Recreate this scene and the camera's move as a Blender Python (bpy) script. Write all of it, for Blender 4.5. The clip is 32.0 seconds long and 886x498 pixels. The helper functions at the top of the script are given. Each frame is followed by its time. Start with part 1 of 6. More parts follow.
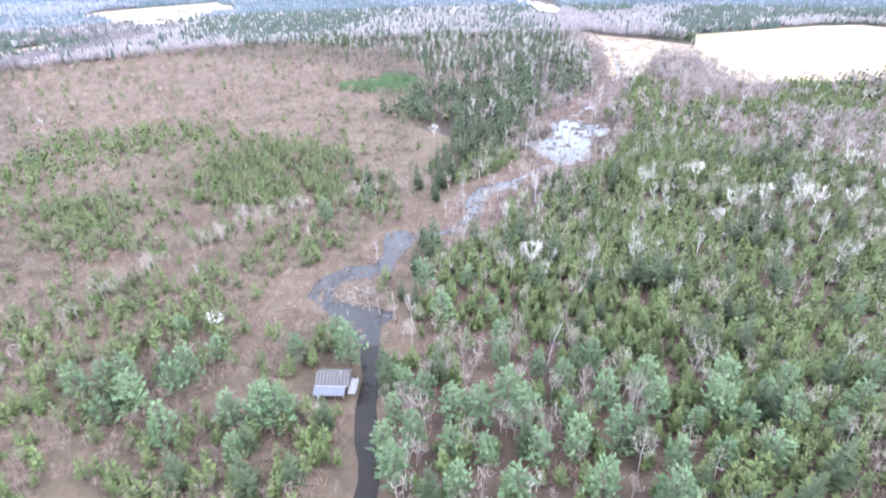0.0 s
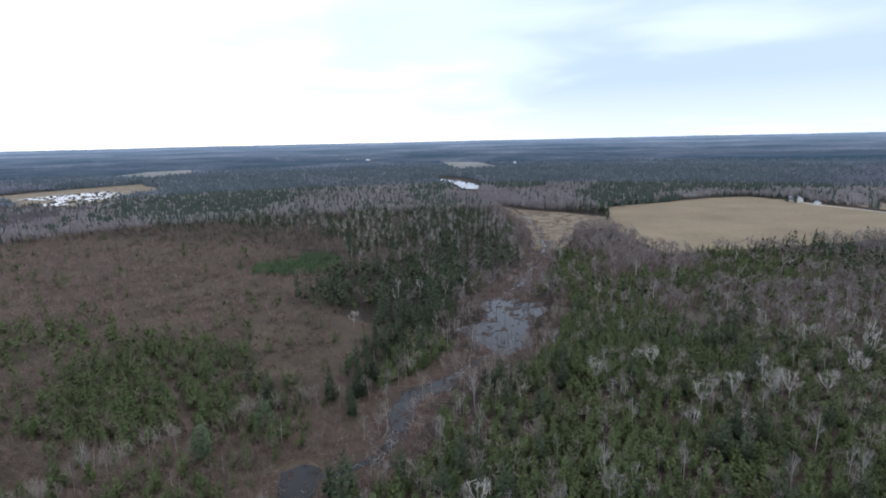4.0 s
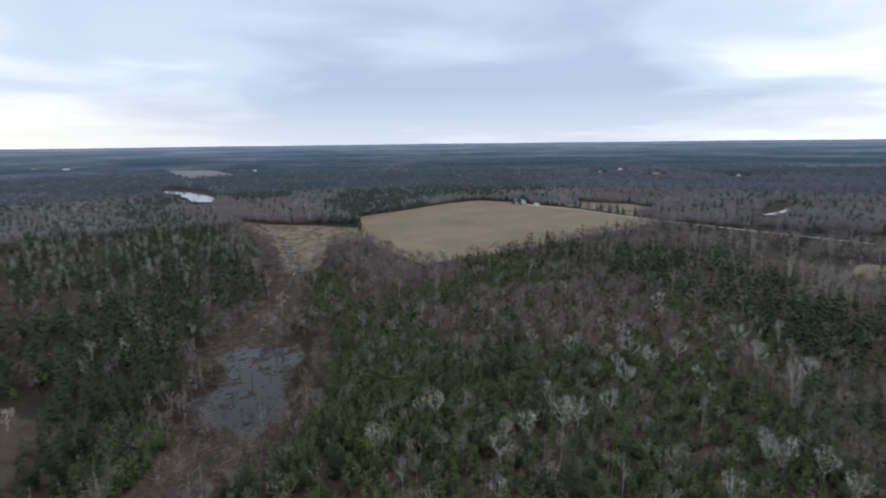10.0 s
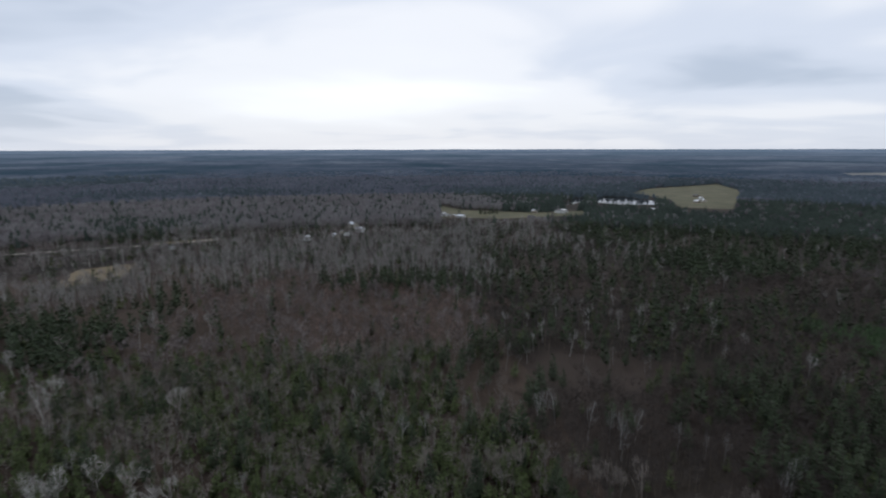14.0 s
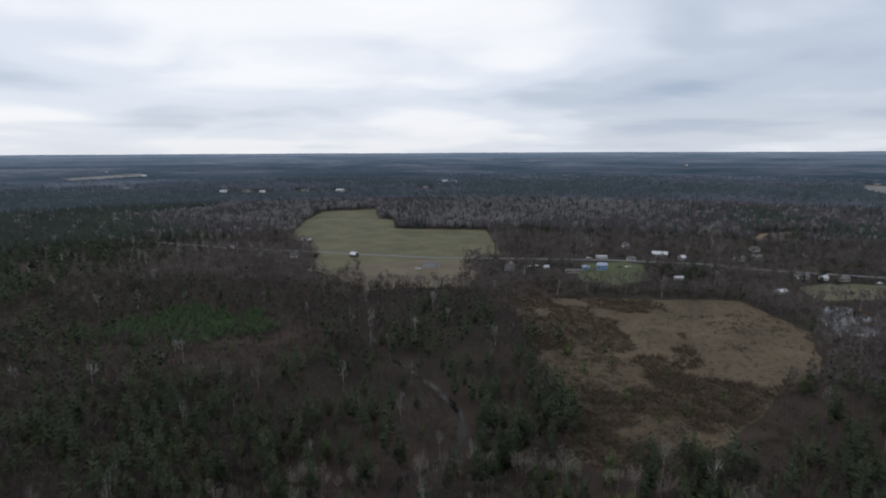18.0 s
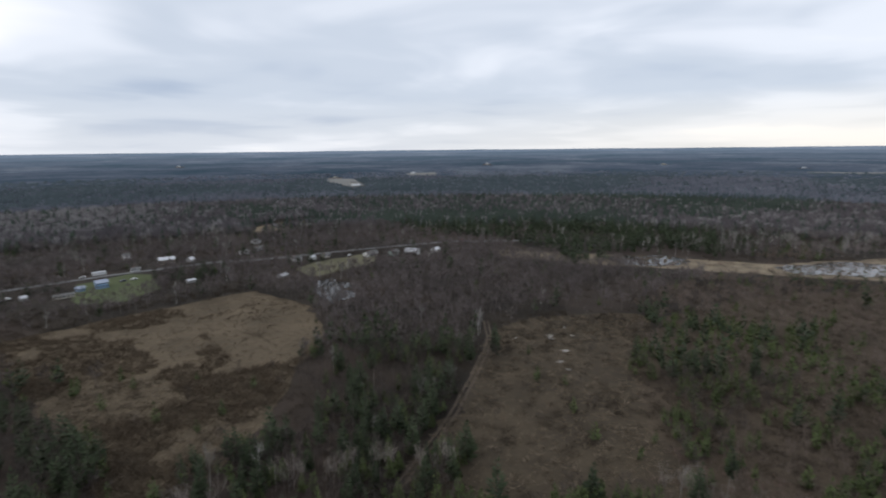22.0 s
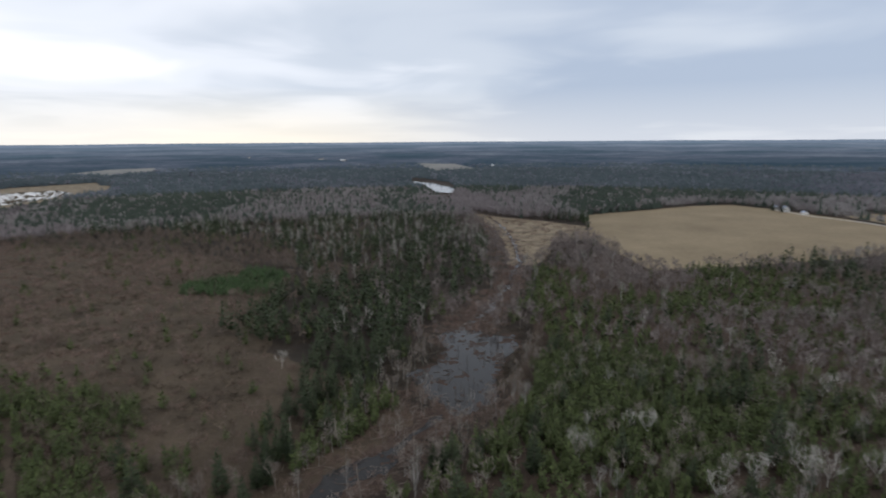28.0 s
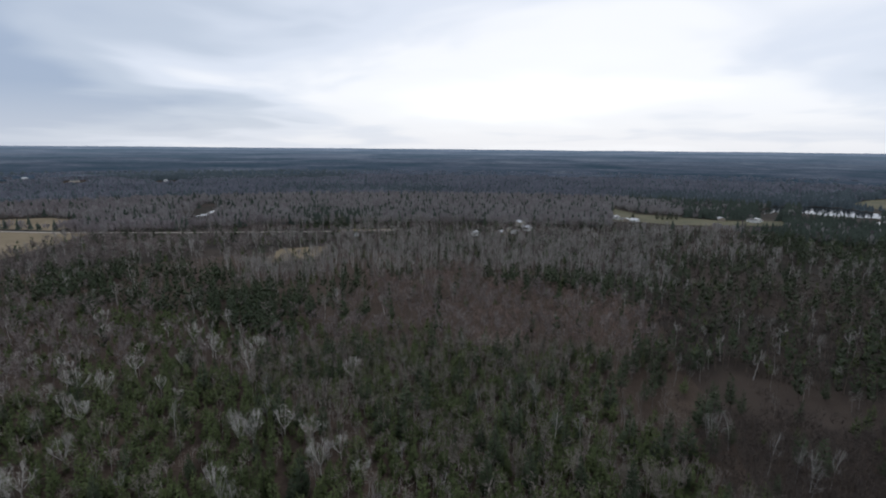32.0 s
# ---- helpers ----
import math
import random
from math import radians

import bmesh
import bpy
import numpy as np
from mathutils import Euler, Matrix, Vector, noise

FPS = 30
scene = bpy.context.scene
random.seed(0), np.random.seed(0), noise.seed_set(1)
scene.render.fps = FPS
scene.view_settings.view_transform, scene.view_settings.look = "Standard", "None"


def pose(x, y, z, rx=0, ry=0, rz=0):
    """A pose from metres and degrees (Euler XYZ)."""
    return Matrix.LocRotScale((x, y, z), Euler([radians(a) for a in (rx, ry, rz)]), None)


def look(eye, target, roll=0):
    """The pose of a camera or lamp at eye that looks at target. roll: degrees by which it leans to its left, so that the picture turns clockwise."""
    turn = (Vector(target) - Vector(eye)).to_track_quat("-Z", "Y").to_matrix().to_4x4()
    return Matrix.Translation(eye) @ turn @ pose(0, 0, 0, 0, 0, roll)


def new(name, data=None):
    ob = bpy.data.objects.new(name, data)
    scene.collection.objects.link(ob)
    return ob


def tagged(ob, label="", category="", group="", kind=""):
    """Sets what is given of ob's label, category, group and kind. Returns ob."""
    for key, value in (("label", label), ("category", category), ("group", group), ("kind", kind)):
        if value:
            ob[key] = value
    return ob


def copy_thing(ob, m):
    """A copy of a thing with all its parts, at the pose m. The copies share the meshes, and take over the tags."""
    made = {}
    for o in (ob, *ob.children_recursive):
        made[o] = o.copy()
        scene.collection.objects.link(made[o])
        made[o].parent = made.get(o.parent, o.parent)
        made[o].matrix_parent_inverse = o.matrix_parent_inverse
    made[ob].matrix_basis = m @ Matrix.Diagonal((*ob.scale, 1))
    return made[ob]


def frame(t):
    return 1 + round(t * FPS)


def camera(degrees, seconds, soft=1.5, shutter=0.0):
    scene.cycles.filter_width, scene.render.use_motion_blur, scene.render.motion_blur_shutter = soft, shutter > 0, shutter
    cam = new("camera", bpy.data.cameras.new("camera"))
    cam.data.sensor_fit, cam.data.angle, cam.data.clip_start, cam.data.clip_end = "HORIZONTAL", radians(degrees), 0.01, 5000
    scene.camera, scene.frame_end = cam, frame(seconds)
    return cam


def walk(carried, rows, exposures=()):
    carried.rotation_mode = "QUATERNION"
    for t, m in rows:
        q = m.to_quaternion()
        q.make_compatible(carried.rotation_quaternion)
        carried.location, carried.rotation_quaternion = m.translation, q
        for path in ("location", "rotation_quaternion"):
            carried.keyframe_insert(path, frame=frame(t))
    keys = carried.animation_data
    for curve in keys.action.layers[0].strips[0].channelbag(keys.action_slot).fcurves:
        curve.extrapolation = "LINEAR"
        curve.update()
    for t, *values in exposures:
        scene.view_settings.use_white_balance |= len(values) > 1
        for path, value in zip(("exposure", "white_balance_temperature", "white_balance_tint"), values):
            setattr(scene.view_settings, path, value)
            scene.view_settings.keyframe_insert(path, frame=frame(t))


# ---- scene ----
cam = camera(79.0, 32.0, soft=1.9, shutter=0.3)
PATH = [
    (0, (11.94, -2.67, 88.24), (11.6827, -0.9333, 87.2776), -1.32),
    (0.5, (11.94, 2.11, 87.97), (11.6858, 3.9264, 87.1700), -1.33),
    (1, (11.92, 7.07, 87.98), (11.6728, 8.9330, 87.2814), -1.30),
    (1.5, (11.95, 11.78, 87.55), (11.7112, 13.7253, 87.1712), -1.26),
    (2, (11.87, 16.51, 87.36), (11.6254, 18.4561, 86.9714), -1.33),
    (2.5, (11.58, 21.33, 87.49), (11.4894, 23.2843, 87.0938), -1.26),
    (3, (11.47, 25.97, 87.57), (11.4259, 27.9327, 87.1722), -1.27),
    (3.5, (11.70, 30.74, 87.49), (11.6697, 32.6912, 87.0945), -1.28),
    (5.5, (14.00, 49.36, 86.85), (13.9965, 51.3230, 86.4406), -1.21),
    (6, (14.72, 54.02, 86.74), (14.7192, 55.9706, 86.3359), -1.20),
    (6.5, (15.47, 58.58, 86.72), (15.4673, 60.5371, 86.3093), -1.17),
    (7, (16.21, 63.04, 86.64), (16.3326, 64.9977, 86.2323), -1.18),
    (7.5, (16.82, 67.52, 86.56), (17.0445, 69.4597, 86.1523), -1.08),
    (8, (17.46, 71.89, 86.48), (17.6975, 73.8268, 86.0726), -1.08),
    (8.5, (18.38, 75.90, 86.56), (18.6583, 77.8414, 86.1510), -1.01),
    (9, (19.39, 79.25, 86.67), (19.8288, 81.1617, 86.2724), -0.96),
    (9.5, (20.29, 81.73, 87.01), (20.9089, 83.5900, 86.6129), -0.83),
    (10, (21.10, 83.22, 87.42), (21.9616, 84.9780, 87.0302), -0.68),
    (10.5, (21.65, 83.81, 87.65), (22.8057, 85.3916, 87.2613), -0.69),
    (11, (21.81, 83.87, 87.84), (23.1266, 85.3293, 87.4473), -0.58),
    (11.5, (21.97, 83.78, 87.89), (23.4073, 85.1100, 87.5004), -0.39),
    (12, (22.06, 83.87, 87.78), (23.6721, 84.9956, 87.3915), -0.15),
    (12.5, (22.32, 84.10, 87.65), (24.1157, 84.8909, 87.2684), -0.18),
    (13, (22.78, 84.43, 87.54), (24.7036, 84.8609, 87.1604), 0.14),
    (13.5, (23.44, 84.66, 87.57), (25.4052, 84.6799, 87.1988), 0.04),
    (15.5, (26.11, 86.00, 88.90), (27.6542, 84.7833, 88.5332), 0.06),
    (16, (26.80, 86.19, 88.94), (28.0717, 84.6937, 88.5838), -0.03),
    (16.5, (27.42, 86.14, 88.90), (28.4156, 84.4455, 88.5376), -0.23),
    (17, (27.98, 85.95, 88.85), (28.6899, 84.1178, 88.4939), -0.29),
    (17.5, (28.38, 85.74, 88.90), (28.8616, 83.8357, 88.5358), -0.24),
    (18, (28.64, 85.60, 88.85), (28.9275, 83.6577, 88.4919), -0.26),
    (18.5, (28.80, 85.42, 88.83), (28.9093, 83.4549, 88.4721), -0.26),
    (19, (28.83, 85.22, 88.93), (28.7647, 83.2516, 88.5668), -0.30),
    (19.5, (28.85, 85.04, 89.02), (28.6095, 83.0841, 88.6634), -0.40),
    (20, (28.78, 84.91, 89.10), (28.3792, 82.9892, 88.7388), -0.45),
    (20.5, (28.66, 84.78, 89.15), (28.0724, 82.9045, 88.7857), -0.49),
    (21, (28.56, 84.56, 89.12), (27.7672, 82.7644, 88.7530), -0.52),
    (21.5, (28.50, 84.19, 88.88), (27.4484, 82.5305, 88.5138), -0.52),
    (22, (28.30, 83.82, 88.58), (26.9985, 82.3541, 88.2121), -0.59),
    (22.5, (27.95, 83.42, 88.37), (26.4003, 82.2195, 88.0040), -0.60),
    (23, (27.46, 82.99, 88.40), (25.7226, 82.0692, 88.0293), -0.68),
    (23.5, (26.80, 82.61, 88.70), (24.9171, 82.0376, 88.3252), -0.66),
    (24, (26.27, 82.19, 89.17), (24.3219, 81.9626, 88.7804), -0.47),
    (24.5, (25.70, 81.86, 89.44), (23.7422, 81.9946, 89.0552), -0.35),
    (25, (25.22, 81.70, 89.49), (23.3202, 82.1872, 89.1015), -0.49),
    (25.5, (24.80, 81.62, 89.31), (23.0475, 82.4985, 88.9112), -0.57),
    (26, (24.42, 81.62, 88.99), (22.9215, 82.8798, 88.5881), -0.39),
    (26.5, (24.14, 81.70, 88.62), (23.0342, 83.3110, 88.2218), -0.48),
    (28.5, (23.28, 82.88, 87.38), (23.6734, 84.8049, 86.9816), -0.08),
    (29, (22.96, 83.15, 86.99), (23.6693, 84.9792, 86.6042), 0.20),
    (29.5, (22.62, 83.47, 86.59), (23.6363, 85.1495, 86.2095), 0.27),
    (30, (22.51, 83.81, 86.35), (23.8126, 85.2781, 85.9724), 0.38),
    (30.5, (22.54, 84.10, 86.18), (24.1008, 85.2920, 85.8055), 0.45),
    (31, (22.69, 84.27, 86.08), (24.4602, 85.1170, 85.7050), 0.50),
    (31.5, (22.80, 84.48, 85.86), (24.7141, 84.9369, 85.4915), 0.43),
    (32, (22.93, 84.78, 85.78), (24.8806, 85.0513, 85.4086), 0.53),
]
EXPOSURES = [(0.0, 3.25, 5750, 17), (0.5, 2.98, 5750, 17), (1.0, 2.78, 5750, 17), (1.5, 2.35, 5800, 15), (2.0, 1.85, 5750, 14), (2.5, 1.55, 5800, 13), (3.0, 1.2, 5850, 12), (3.5, 0.92, 5900, 12),
             (5.5, 0.3, 6100, 11), (7.0, 0.2, 6150, 11), (9.0, 0.2, 6150, 10), (11.0, 0.3, 6150, 10), (12.0, 0.1, 6150, 10), (13.0, -0.18, 6100, 10), (16.0, -0.17, 6300, 10), (19.0, -0.06, 6380, 10), (21.0, 0.02, 6480, 10), (22.0, 0.1, 6480, 10), (23.0, 0.1, 6400, 10),
             (24.0, 0.02, 6350, 10), (25.0, -0.15, 6350, 10), (26.0, -0.22, 6350, 10), (28.5, 0.24, 6600, 10), (29.5, 0.3, 6650, 10), (30.5, 0.13, 6450, 10), (32.0, -0.1, 6250, 10)]
walk(cam, [(t, look(eye, target, roll)) for t, eye, target, roll in PATH], EXPOSURES)

# ---- sky and sun ----
SUN_AZ, SUN_EL = radians(-95), radians(38)      # turn to the left from +y, height


def math_node(tree, op, a, b=None, clamp=False):
    n = tree.nodes.new("ShaderNodeMath")
    n.operation, n.use_clamp = op, clamp
    for k, v in ((0, a), (1, b)):
        if v is None:
            continue
        if isinstance(v, (int, float)):
            n.inputs[k].default_value = v
        else:
            tree.links.new(v, n.inputs[k])
    return n.outputs[0]


def ramp(tree, fac, stops, smooth=True):
    n = tree.nodes.new("ShaderNodeValToRGB")
    n.color_ramp.interpolation = "EASE" if smooth else "LINEAR"
    while len(n.color_ramp.elements) < len(stops):
        n.color_ramp.elements.new(0.5)
    for e, (p, c) in zip(n.color_ramp.elements, stops):
        e.position = p
        e.color = (*c, 1) if len(c) == 3 else c
    tree.links.new(fac, n.inputs[0])
    return n.outputs[0]


def mix(tree, fac, a, b, mode="MIX"):
    n = tree.nodes.new("ShaderNodeMix")
    n.data_type, n.blend_type = "RGBA", mode
    for k, v in ((0, fac), (6, a), (7, b)):
        if isinstance(v, (int, float)):
            n.inputs[k].default_value = v
        elif isinstance(v, tuple):
            n.inputs[k].default_value = (*v, 1)
        else:
            tree.links.new(v, n.inputs[k])
    return n.outputs[2]


def noise_node(tree, vector, scale, detail=4.0, rough=0.55, distortion=0.0):
    n = tree.nodes.new("ShaderNodeTexNoise")
    n.inputs["Scale"].default_value, n.inputs["Detail"].default_value = scale, detail
    n.inputs["Roughness"].default_value, n.inputs["Distortion"].default_value = rough, distortion
    tree.links.new(vector, n.inputs["Vector"])
    return n.outputs[0]


def build_sky():
    world = bpy.data.worlds.new("sky")
    scene.world = world
    world.use_nodes = True
    t = world.node_tree
    t.nodes.clear()
    way = t.nodes.new("ShaderNodeTexCoord").outputs["Generated"]
    split = t.nodes.new("ShaderNodeSeparateXYZ")
    t.links.new(way, split.inputs[0])
    x, y, z = split.outputs
    up = math_node(t, "MAXIMUM", z, 0.0)
    # the cloud deck, seen in perspective: a flat layer that runs to the horizon
    deep = math_node(t, "ADD", up, 0.11)
    flat = t.nodes.new("ShaderNodeCombineXYZ")
    t.links.new(math_node(t, "DIVIDE", x, deep), flat.inputs[0])
    t.links.new(math_node(t, "DIVIDE", y, deep), flat.inputs[1])
    big = noise_node(t, flat.outputs[0], 0.3, 2.5, 0.45, 0.4)
    fine = noise_node(t, flat.outputs[0], 0.9, 3.0, 0.5, 0.5)
    deck = math_node(t, "ADD", math_node(t, "MULTIPLY", big, 0.8), math_node(t, "SUBTRACT", math_node(t, "MULTIPLY", fine, 0.26), 0.01))

    def lobe(yaw, power, amount):
        a = radians(yaw)
        d = math_node(t, "ADD", math_node(t, "MULTIPLY", x, -math.sin(a)), math_node(t, "MULTIPLY", y, math.cos(a)))
        return math_node(t, "MULTIPLY", math_node(t, "POWER", math_node(t, "MAXIMUM", d, 0.0), power), amount)

    light = deck
    for yaw, power, amount in ((42, 10, 0.1), (-84, 9, 0.2), (-160, 12, 0.1), (-262, 5, 0.05), (-24, 9, -0.17), (-2, 14, -0.07), (-216, 16, -0.1), (-50, 16, -0.12)):
        light = math_node(t, "ADD", light, lobe(yaw, power, amount))
    cloud = ramp(t, light, [(0.3, (0.42, 0.5, 0.64)), (0.43, (0.595, 0.66, 0.765)), (0.54, (0.81, 0.855, 0.945)), (0.66, (1.04, 1.04, 1.06)), (0.85, (1.18, 1.18, 1.18))])
    # paler and warmer down at the western horizon
    low = math_node(t, "SUBTRACT", 1.0, math_node(t, "MULTIPLY", up, 11.0), True)
    west = math_node(t, "ADD", lobe(75, 2.2, 0.75), lobe(14, 22, 0.7), True)
    cloud = mix(t, math_node(t, "MULTIPLY", low, 0.5), cloud, (0.83, 0.845, 0.88))
    cloud = mix(t, math_node(t, "MULTIPLY", math_node(t, "MULTIPLY", low, west), 0.92), cloud, (1.03, 0.945, 0.8))
    air = t.nodes.new("ShaderNodeTexSky")
    air.sky_type, air.sun_disc = "NISHITA", False
    air.sun_elevation, air.sun_rotation = SUN_EL, -SUN_AZ
    clear, deckbg = t.nodes.new("ShaderNodeBackground"), t.nodes.new("ShaderNodeBackground")
    t.links.new(air.outputs[0], clear.inputs[0])
    clear.inputs[1].default_value = 0.1
    t.links.new(cloud, deckbg.inputs[0])
    deckbg.inputs[1].default_value = 1.0
    both, out = t.nodes.new("ShaderNodeMixShader"), t.nodes.new("ShaderNodeOutputWorld")
    both.inputs[0].default_value = 0.94
    t.links.new(clear.outputs[0], both.inputs[1])
    t.links.new(deckbg.outputs[0], both.inputs[2])
    t.links.new(both.outputs[0], out.inputs[0])


build_sky()
sun = new("sun", bpy.data.lights.new("sun", "SUN"))
sun.data.energy, sun.data.angle, sun.data.color = 0.6, radians(14), (1.0, 0.97, 0.92)
sun.matrix_world = look((-math.sin(SUN_AZ) * math.cos(SUN_EL) * 400, math.cos(SUN_AZ) * math.cos(SUN_EL) * 400, math.sin(SUN_EL) * 400), (0, 0, 0))


# ---- materials ----
def surface(name, dark, pale, scale, rough=0.9, fine=None, spread=0.5, island=0.0, specular=0.2, bump=0.0):
    """A dry surface whose colour wanders between two at two scales, and from piece to piece."""
    m = bpy.data.materials.new(name)
    m.use_nodes = True
    t = m.node_tree
    bsdf = t.nodes["Principled BSDF"]
    where = t.nodes.new("ShaderNodeNewGeometry")
    pos = where.outputs["Position"]
    a = noise_node(t, pos, scale * 0.7, 3.0, 0.6)
    b = noise_node(t, pos, fine or scale * 9, 3.0, 0.6)
    f = math_node(t, "ADD", math_node(t, "MULTIPLY", a, 1.3), math_node(t, "MULTIPLY", b, 0.8))
    f = math_node(t, "SUBTRACT", f, 0.55)
    if island:
        f = math_node(t, "ADD", f, math_node(t, "MULTIPLY", math_node(t, "SUBTRACT", where.outputs["Random Per Island"], 0.5), island))
        info = t.nodes.new("ShaderNodeObjectInfo")
        f = math_node(t, "ADD", f, math_node(t, "MULTIPLY", math_node(t, "SUBTRACT", info.outputs["Random"], 0.5), island))
    f = math_node(t, "MULTIPLY", f, 1.0, True)
    t.links.new(mix(t, f, dark, pale), bsdf.inputs["Base Color"])
    bsdf.inputs["Roughness"].default_value = rough
    bsdf.inputs["Specular IOR Level"].default_value = specular
    if bump:
        n = t.nodes.new("ShaderNodeBump")
        n.inputs["Strength"].default_value, n.inputs["Distance"].default_value = 0.8, bump
        t.links.new(b, n.inputs["Height"])
        t.links.new(n.outputs[0], bsdf.inputs["Normal"])
    return m


M_PINE = surface("pine_needles", (0.038, 0.054, 0.018), (0.1, 0.124, 0.044), 0.12, 0.75, 1.2, island=0.28)
M_DARK = surface("dark_needles", (0.02, 0.03, 0.0145), (0.054, 0.07, 0.034), 0.1, 0.75, 1.0, island=0.3)
M_BROWN = surface("brown_twigs", (0.14, 0.12, 0.103), (0.29, 0.252, 0.22), 0.05, 0.9, 0.9, island=0.3)
# Brown twigs with haze mixed into the colour, for woods farther off.
M_HAZED_BROWN = surface("hazed_brown_twigs", (0.112, 0.094, 0.088), (0.258, 0.222, 0.21), 0.05, 0.9, 0.9, island=0.3)
M_ALDER = surface("dark_alder_twigs", (0.038, 0.031, 0.027), (0.1, 0.082, 0.072), 0.05, 0.9, 0.9, island=0.3)
M_PLANTATION = surface("plantation_needles", (0.03, 0.06, 0.022), (0.072, 0.125, 0.048), 0.12, 0.75, 1.2, island=0.25)
M_BIRCH_TWIGS = surface("birch_twigs", (0.16, 0.148, 0.132), (0.36, 0.336, 0.303), 0.5, 0.85, 4.0, island=0.4)
M_GREY_TWIGS = surface("aspen_twigs", (0.14, 0.132, 0.12), (0.3, 0.286, 0.264), 0.05, 0.9, 0.9, island=0.3)
M_WEST_TWIGS = surface("brush_twigs", (0.08, 0.062, 0.05), (0.18, 0.143, 0.118), 0.05, 0.9, 0.9, island=0.3)
M_RED_TWIGS = surface("reddish_maple_twigs", (0.115, 0.082, 0.069), (0.23, 0.17, 0.145), 0.05, 0.9, 0.9, island=0.25)
M_GREY = surface("grey_twigs", (0.19, 0.182, 0.168), (0.42, 0.404, 0.376), 0.05, 0.9, 0.9, island=0.35)
M_BIRCH = surface("birch_bark", (0.3, 0.287, 0.26), (0.6, 0.578, 0.538), 0.8, 0.7, 6.0, island=0.3)
M_BARK = surface("bark", (0.04, 0.033, 0.028), (0.1, 0.084, 0.072), 0.6, 0.9, 5.0, island=0.3)
M_SHRUB = surface("shrub_stems", (0.105, 0.074, 0.06), (0.22, 0.158, 0.13), 0.06, 0.9, 0.7, island=0.3)
M_HEATH = surface("heath_stems", (0.036, 0.028, 0.02), (0.096, 0.075, 0.053), 0.06, 0.9, 0.7, island=0.4)
M_WHITE_PINE = surface("white_pine_needles", (0.036, 0.06, 0.028), (0.095, 0.136, 0.066), 0.12, 0.7, 1.2, island=0.3)
M_GRASS = surface("dead_grass", (0.1, 0.078, 0.055), (0.25, 0.2, 0.145), 0.2, 0.95, 2.0, island=0.5)
M_SNAG = surface("weathered_wood", (0.11, 0.095, 0.08), (0.3, 0.265, 0.23), 1.0, 0.85, 6.0, island=0.5)
M_HAY = surface("hay_field", (0.125, 0.095, 0.058), (0.255, 0.203, 0.13), 0.02, 0.95, 0.25)
M_BUFF = surface("sedge", (0.13, 0.095, 0.057), (0.29, 0.23, 0.15), 0.06, 0.95, 0.5)
M_MARSH = surface("marsh_sedge", (0.03, 0.022, 0.016), (0.31, 0.25, 0.17), 0.11, 0.95, 0.6, island=0.0)
M_OLIVE = surface("pasture", (0.056, 0.058, 0.032), (0.168, 0.15, 0.092), 0.045, 0.95, 0.3)
M_TAN_GRASS = surface("tan_pasture", (0.075, 0.062, 0.042), (0.18, 0.15, 0.105), 0.05, 0.95, 0.4)
M_MEADOW_BRUSH = surface("meadow_brush_stems", (0.06, 0.044, 0.03), (0.13, 0.098, 0.066), 0.06, 0.9, 0.7, island=0.3)
M_SOUTH_WOODS = surface("bare_southern_woods", (0.08, 0.067, 0.063), (0.185, 0.157, 0.149), 0.05, 0.9, 0.9, island=0.3)
# Southern woods' colour turned bluer to carry the haze farther off.
M_SOUTH_FAR = surface("far_southern_woods_hazed", (0.1, 0.09, 0.094), (0.185, 0.167, 0.174), 0.01, 1.0, 0.08, island=0.2, specular=0.0)
M_LAWN = surface("lawn", (0.045, 0.06, 0.024), (0.092, 0.104, 0.046), 0.05, 0.9, 0.6)
M_MEADOW = surface("rough_meadow", (0.046, 0.035, 0.022), (0.152, 0.116, 0.075), 0.05, 0.95, 0.5, bump=0.2)
M_LITTER = surface("pine_litter", (0.03, 0.021, 0.015), (0.08, 0.056, 0.041), 0.09, 0.95, 0.7, bump=0.5)
M_BRUSHLAND = surface("brown_brush_litter", (0.029, 0.0215, 0.0145), (0.1, 0.075, 0.051), 0.07, 0.95, 0.6, bump=0.5)
M_CLEAR = surface("clearing", (0.026, 0.02, 0.0135), (0.088, 0.067, 0.043), 0.07, 0.95, 0.6, bump=0.2)
M_TRAIL = surface("pale_grass_trail", (0.04, 0.03, 0.021), (0.125, 0.095, 0.067), 0.15, 0.95, 1.0, bump=0.2)
# Field colour greyed and paled to paint in the haze over distance.
M_HAZED_FIELD = surface("far_field", (0.12, 0.12, 0.115), (0.23, 0.225, 0.205), 0.01, 0.95, 0.1)
M_TRACK = surface("rutted_earth", (0.05, 0.038, 0.028), (0.12, 0.092, 0.07), 0.2, 0.95, 1.5, bump=0.1)
M_GRAVEL = surface("gravel", (0.3, 0.27, 0.23), (0.46, 0.42, 0.37), 0.2, 0.95, 2.0)
M_ASPHALT = surface("asphalt", (0.1, 0.1, 0.102), (0.18, 0.178, 0.178), 0.15, 0.85, 3.0)
M_MUD = surface("bog", (0.03, 0.021, 0.017), (0.085, 0.06, 0.048), 0.15, 0.9, 1.2, specular=0.1, bump=0.2)


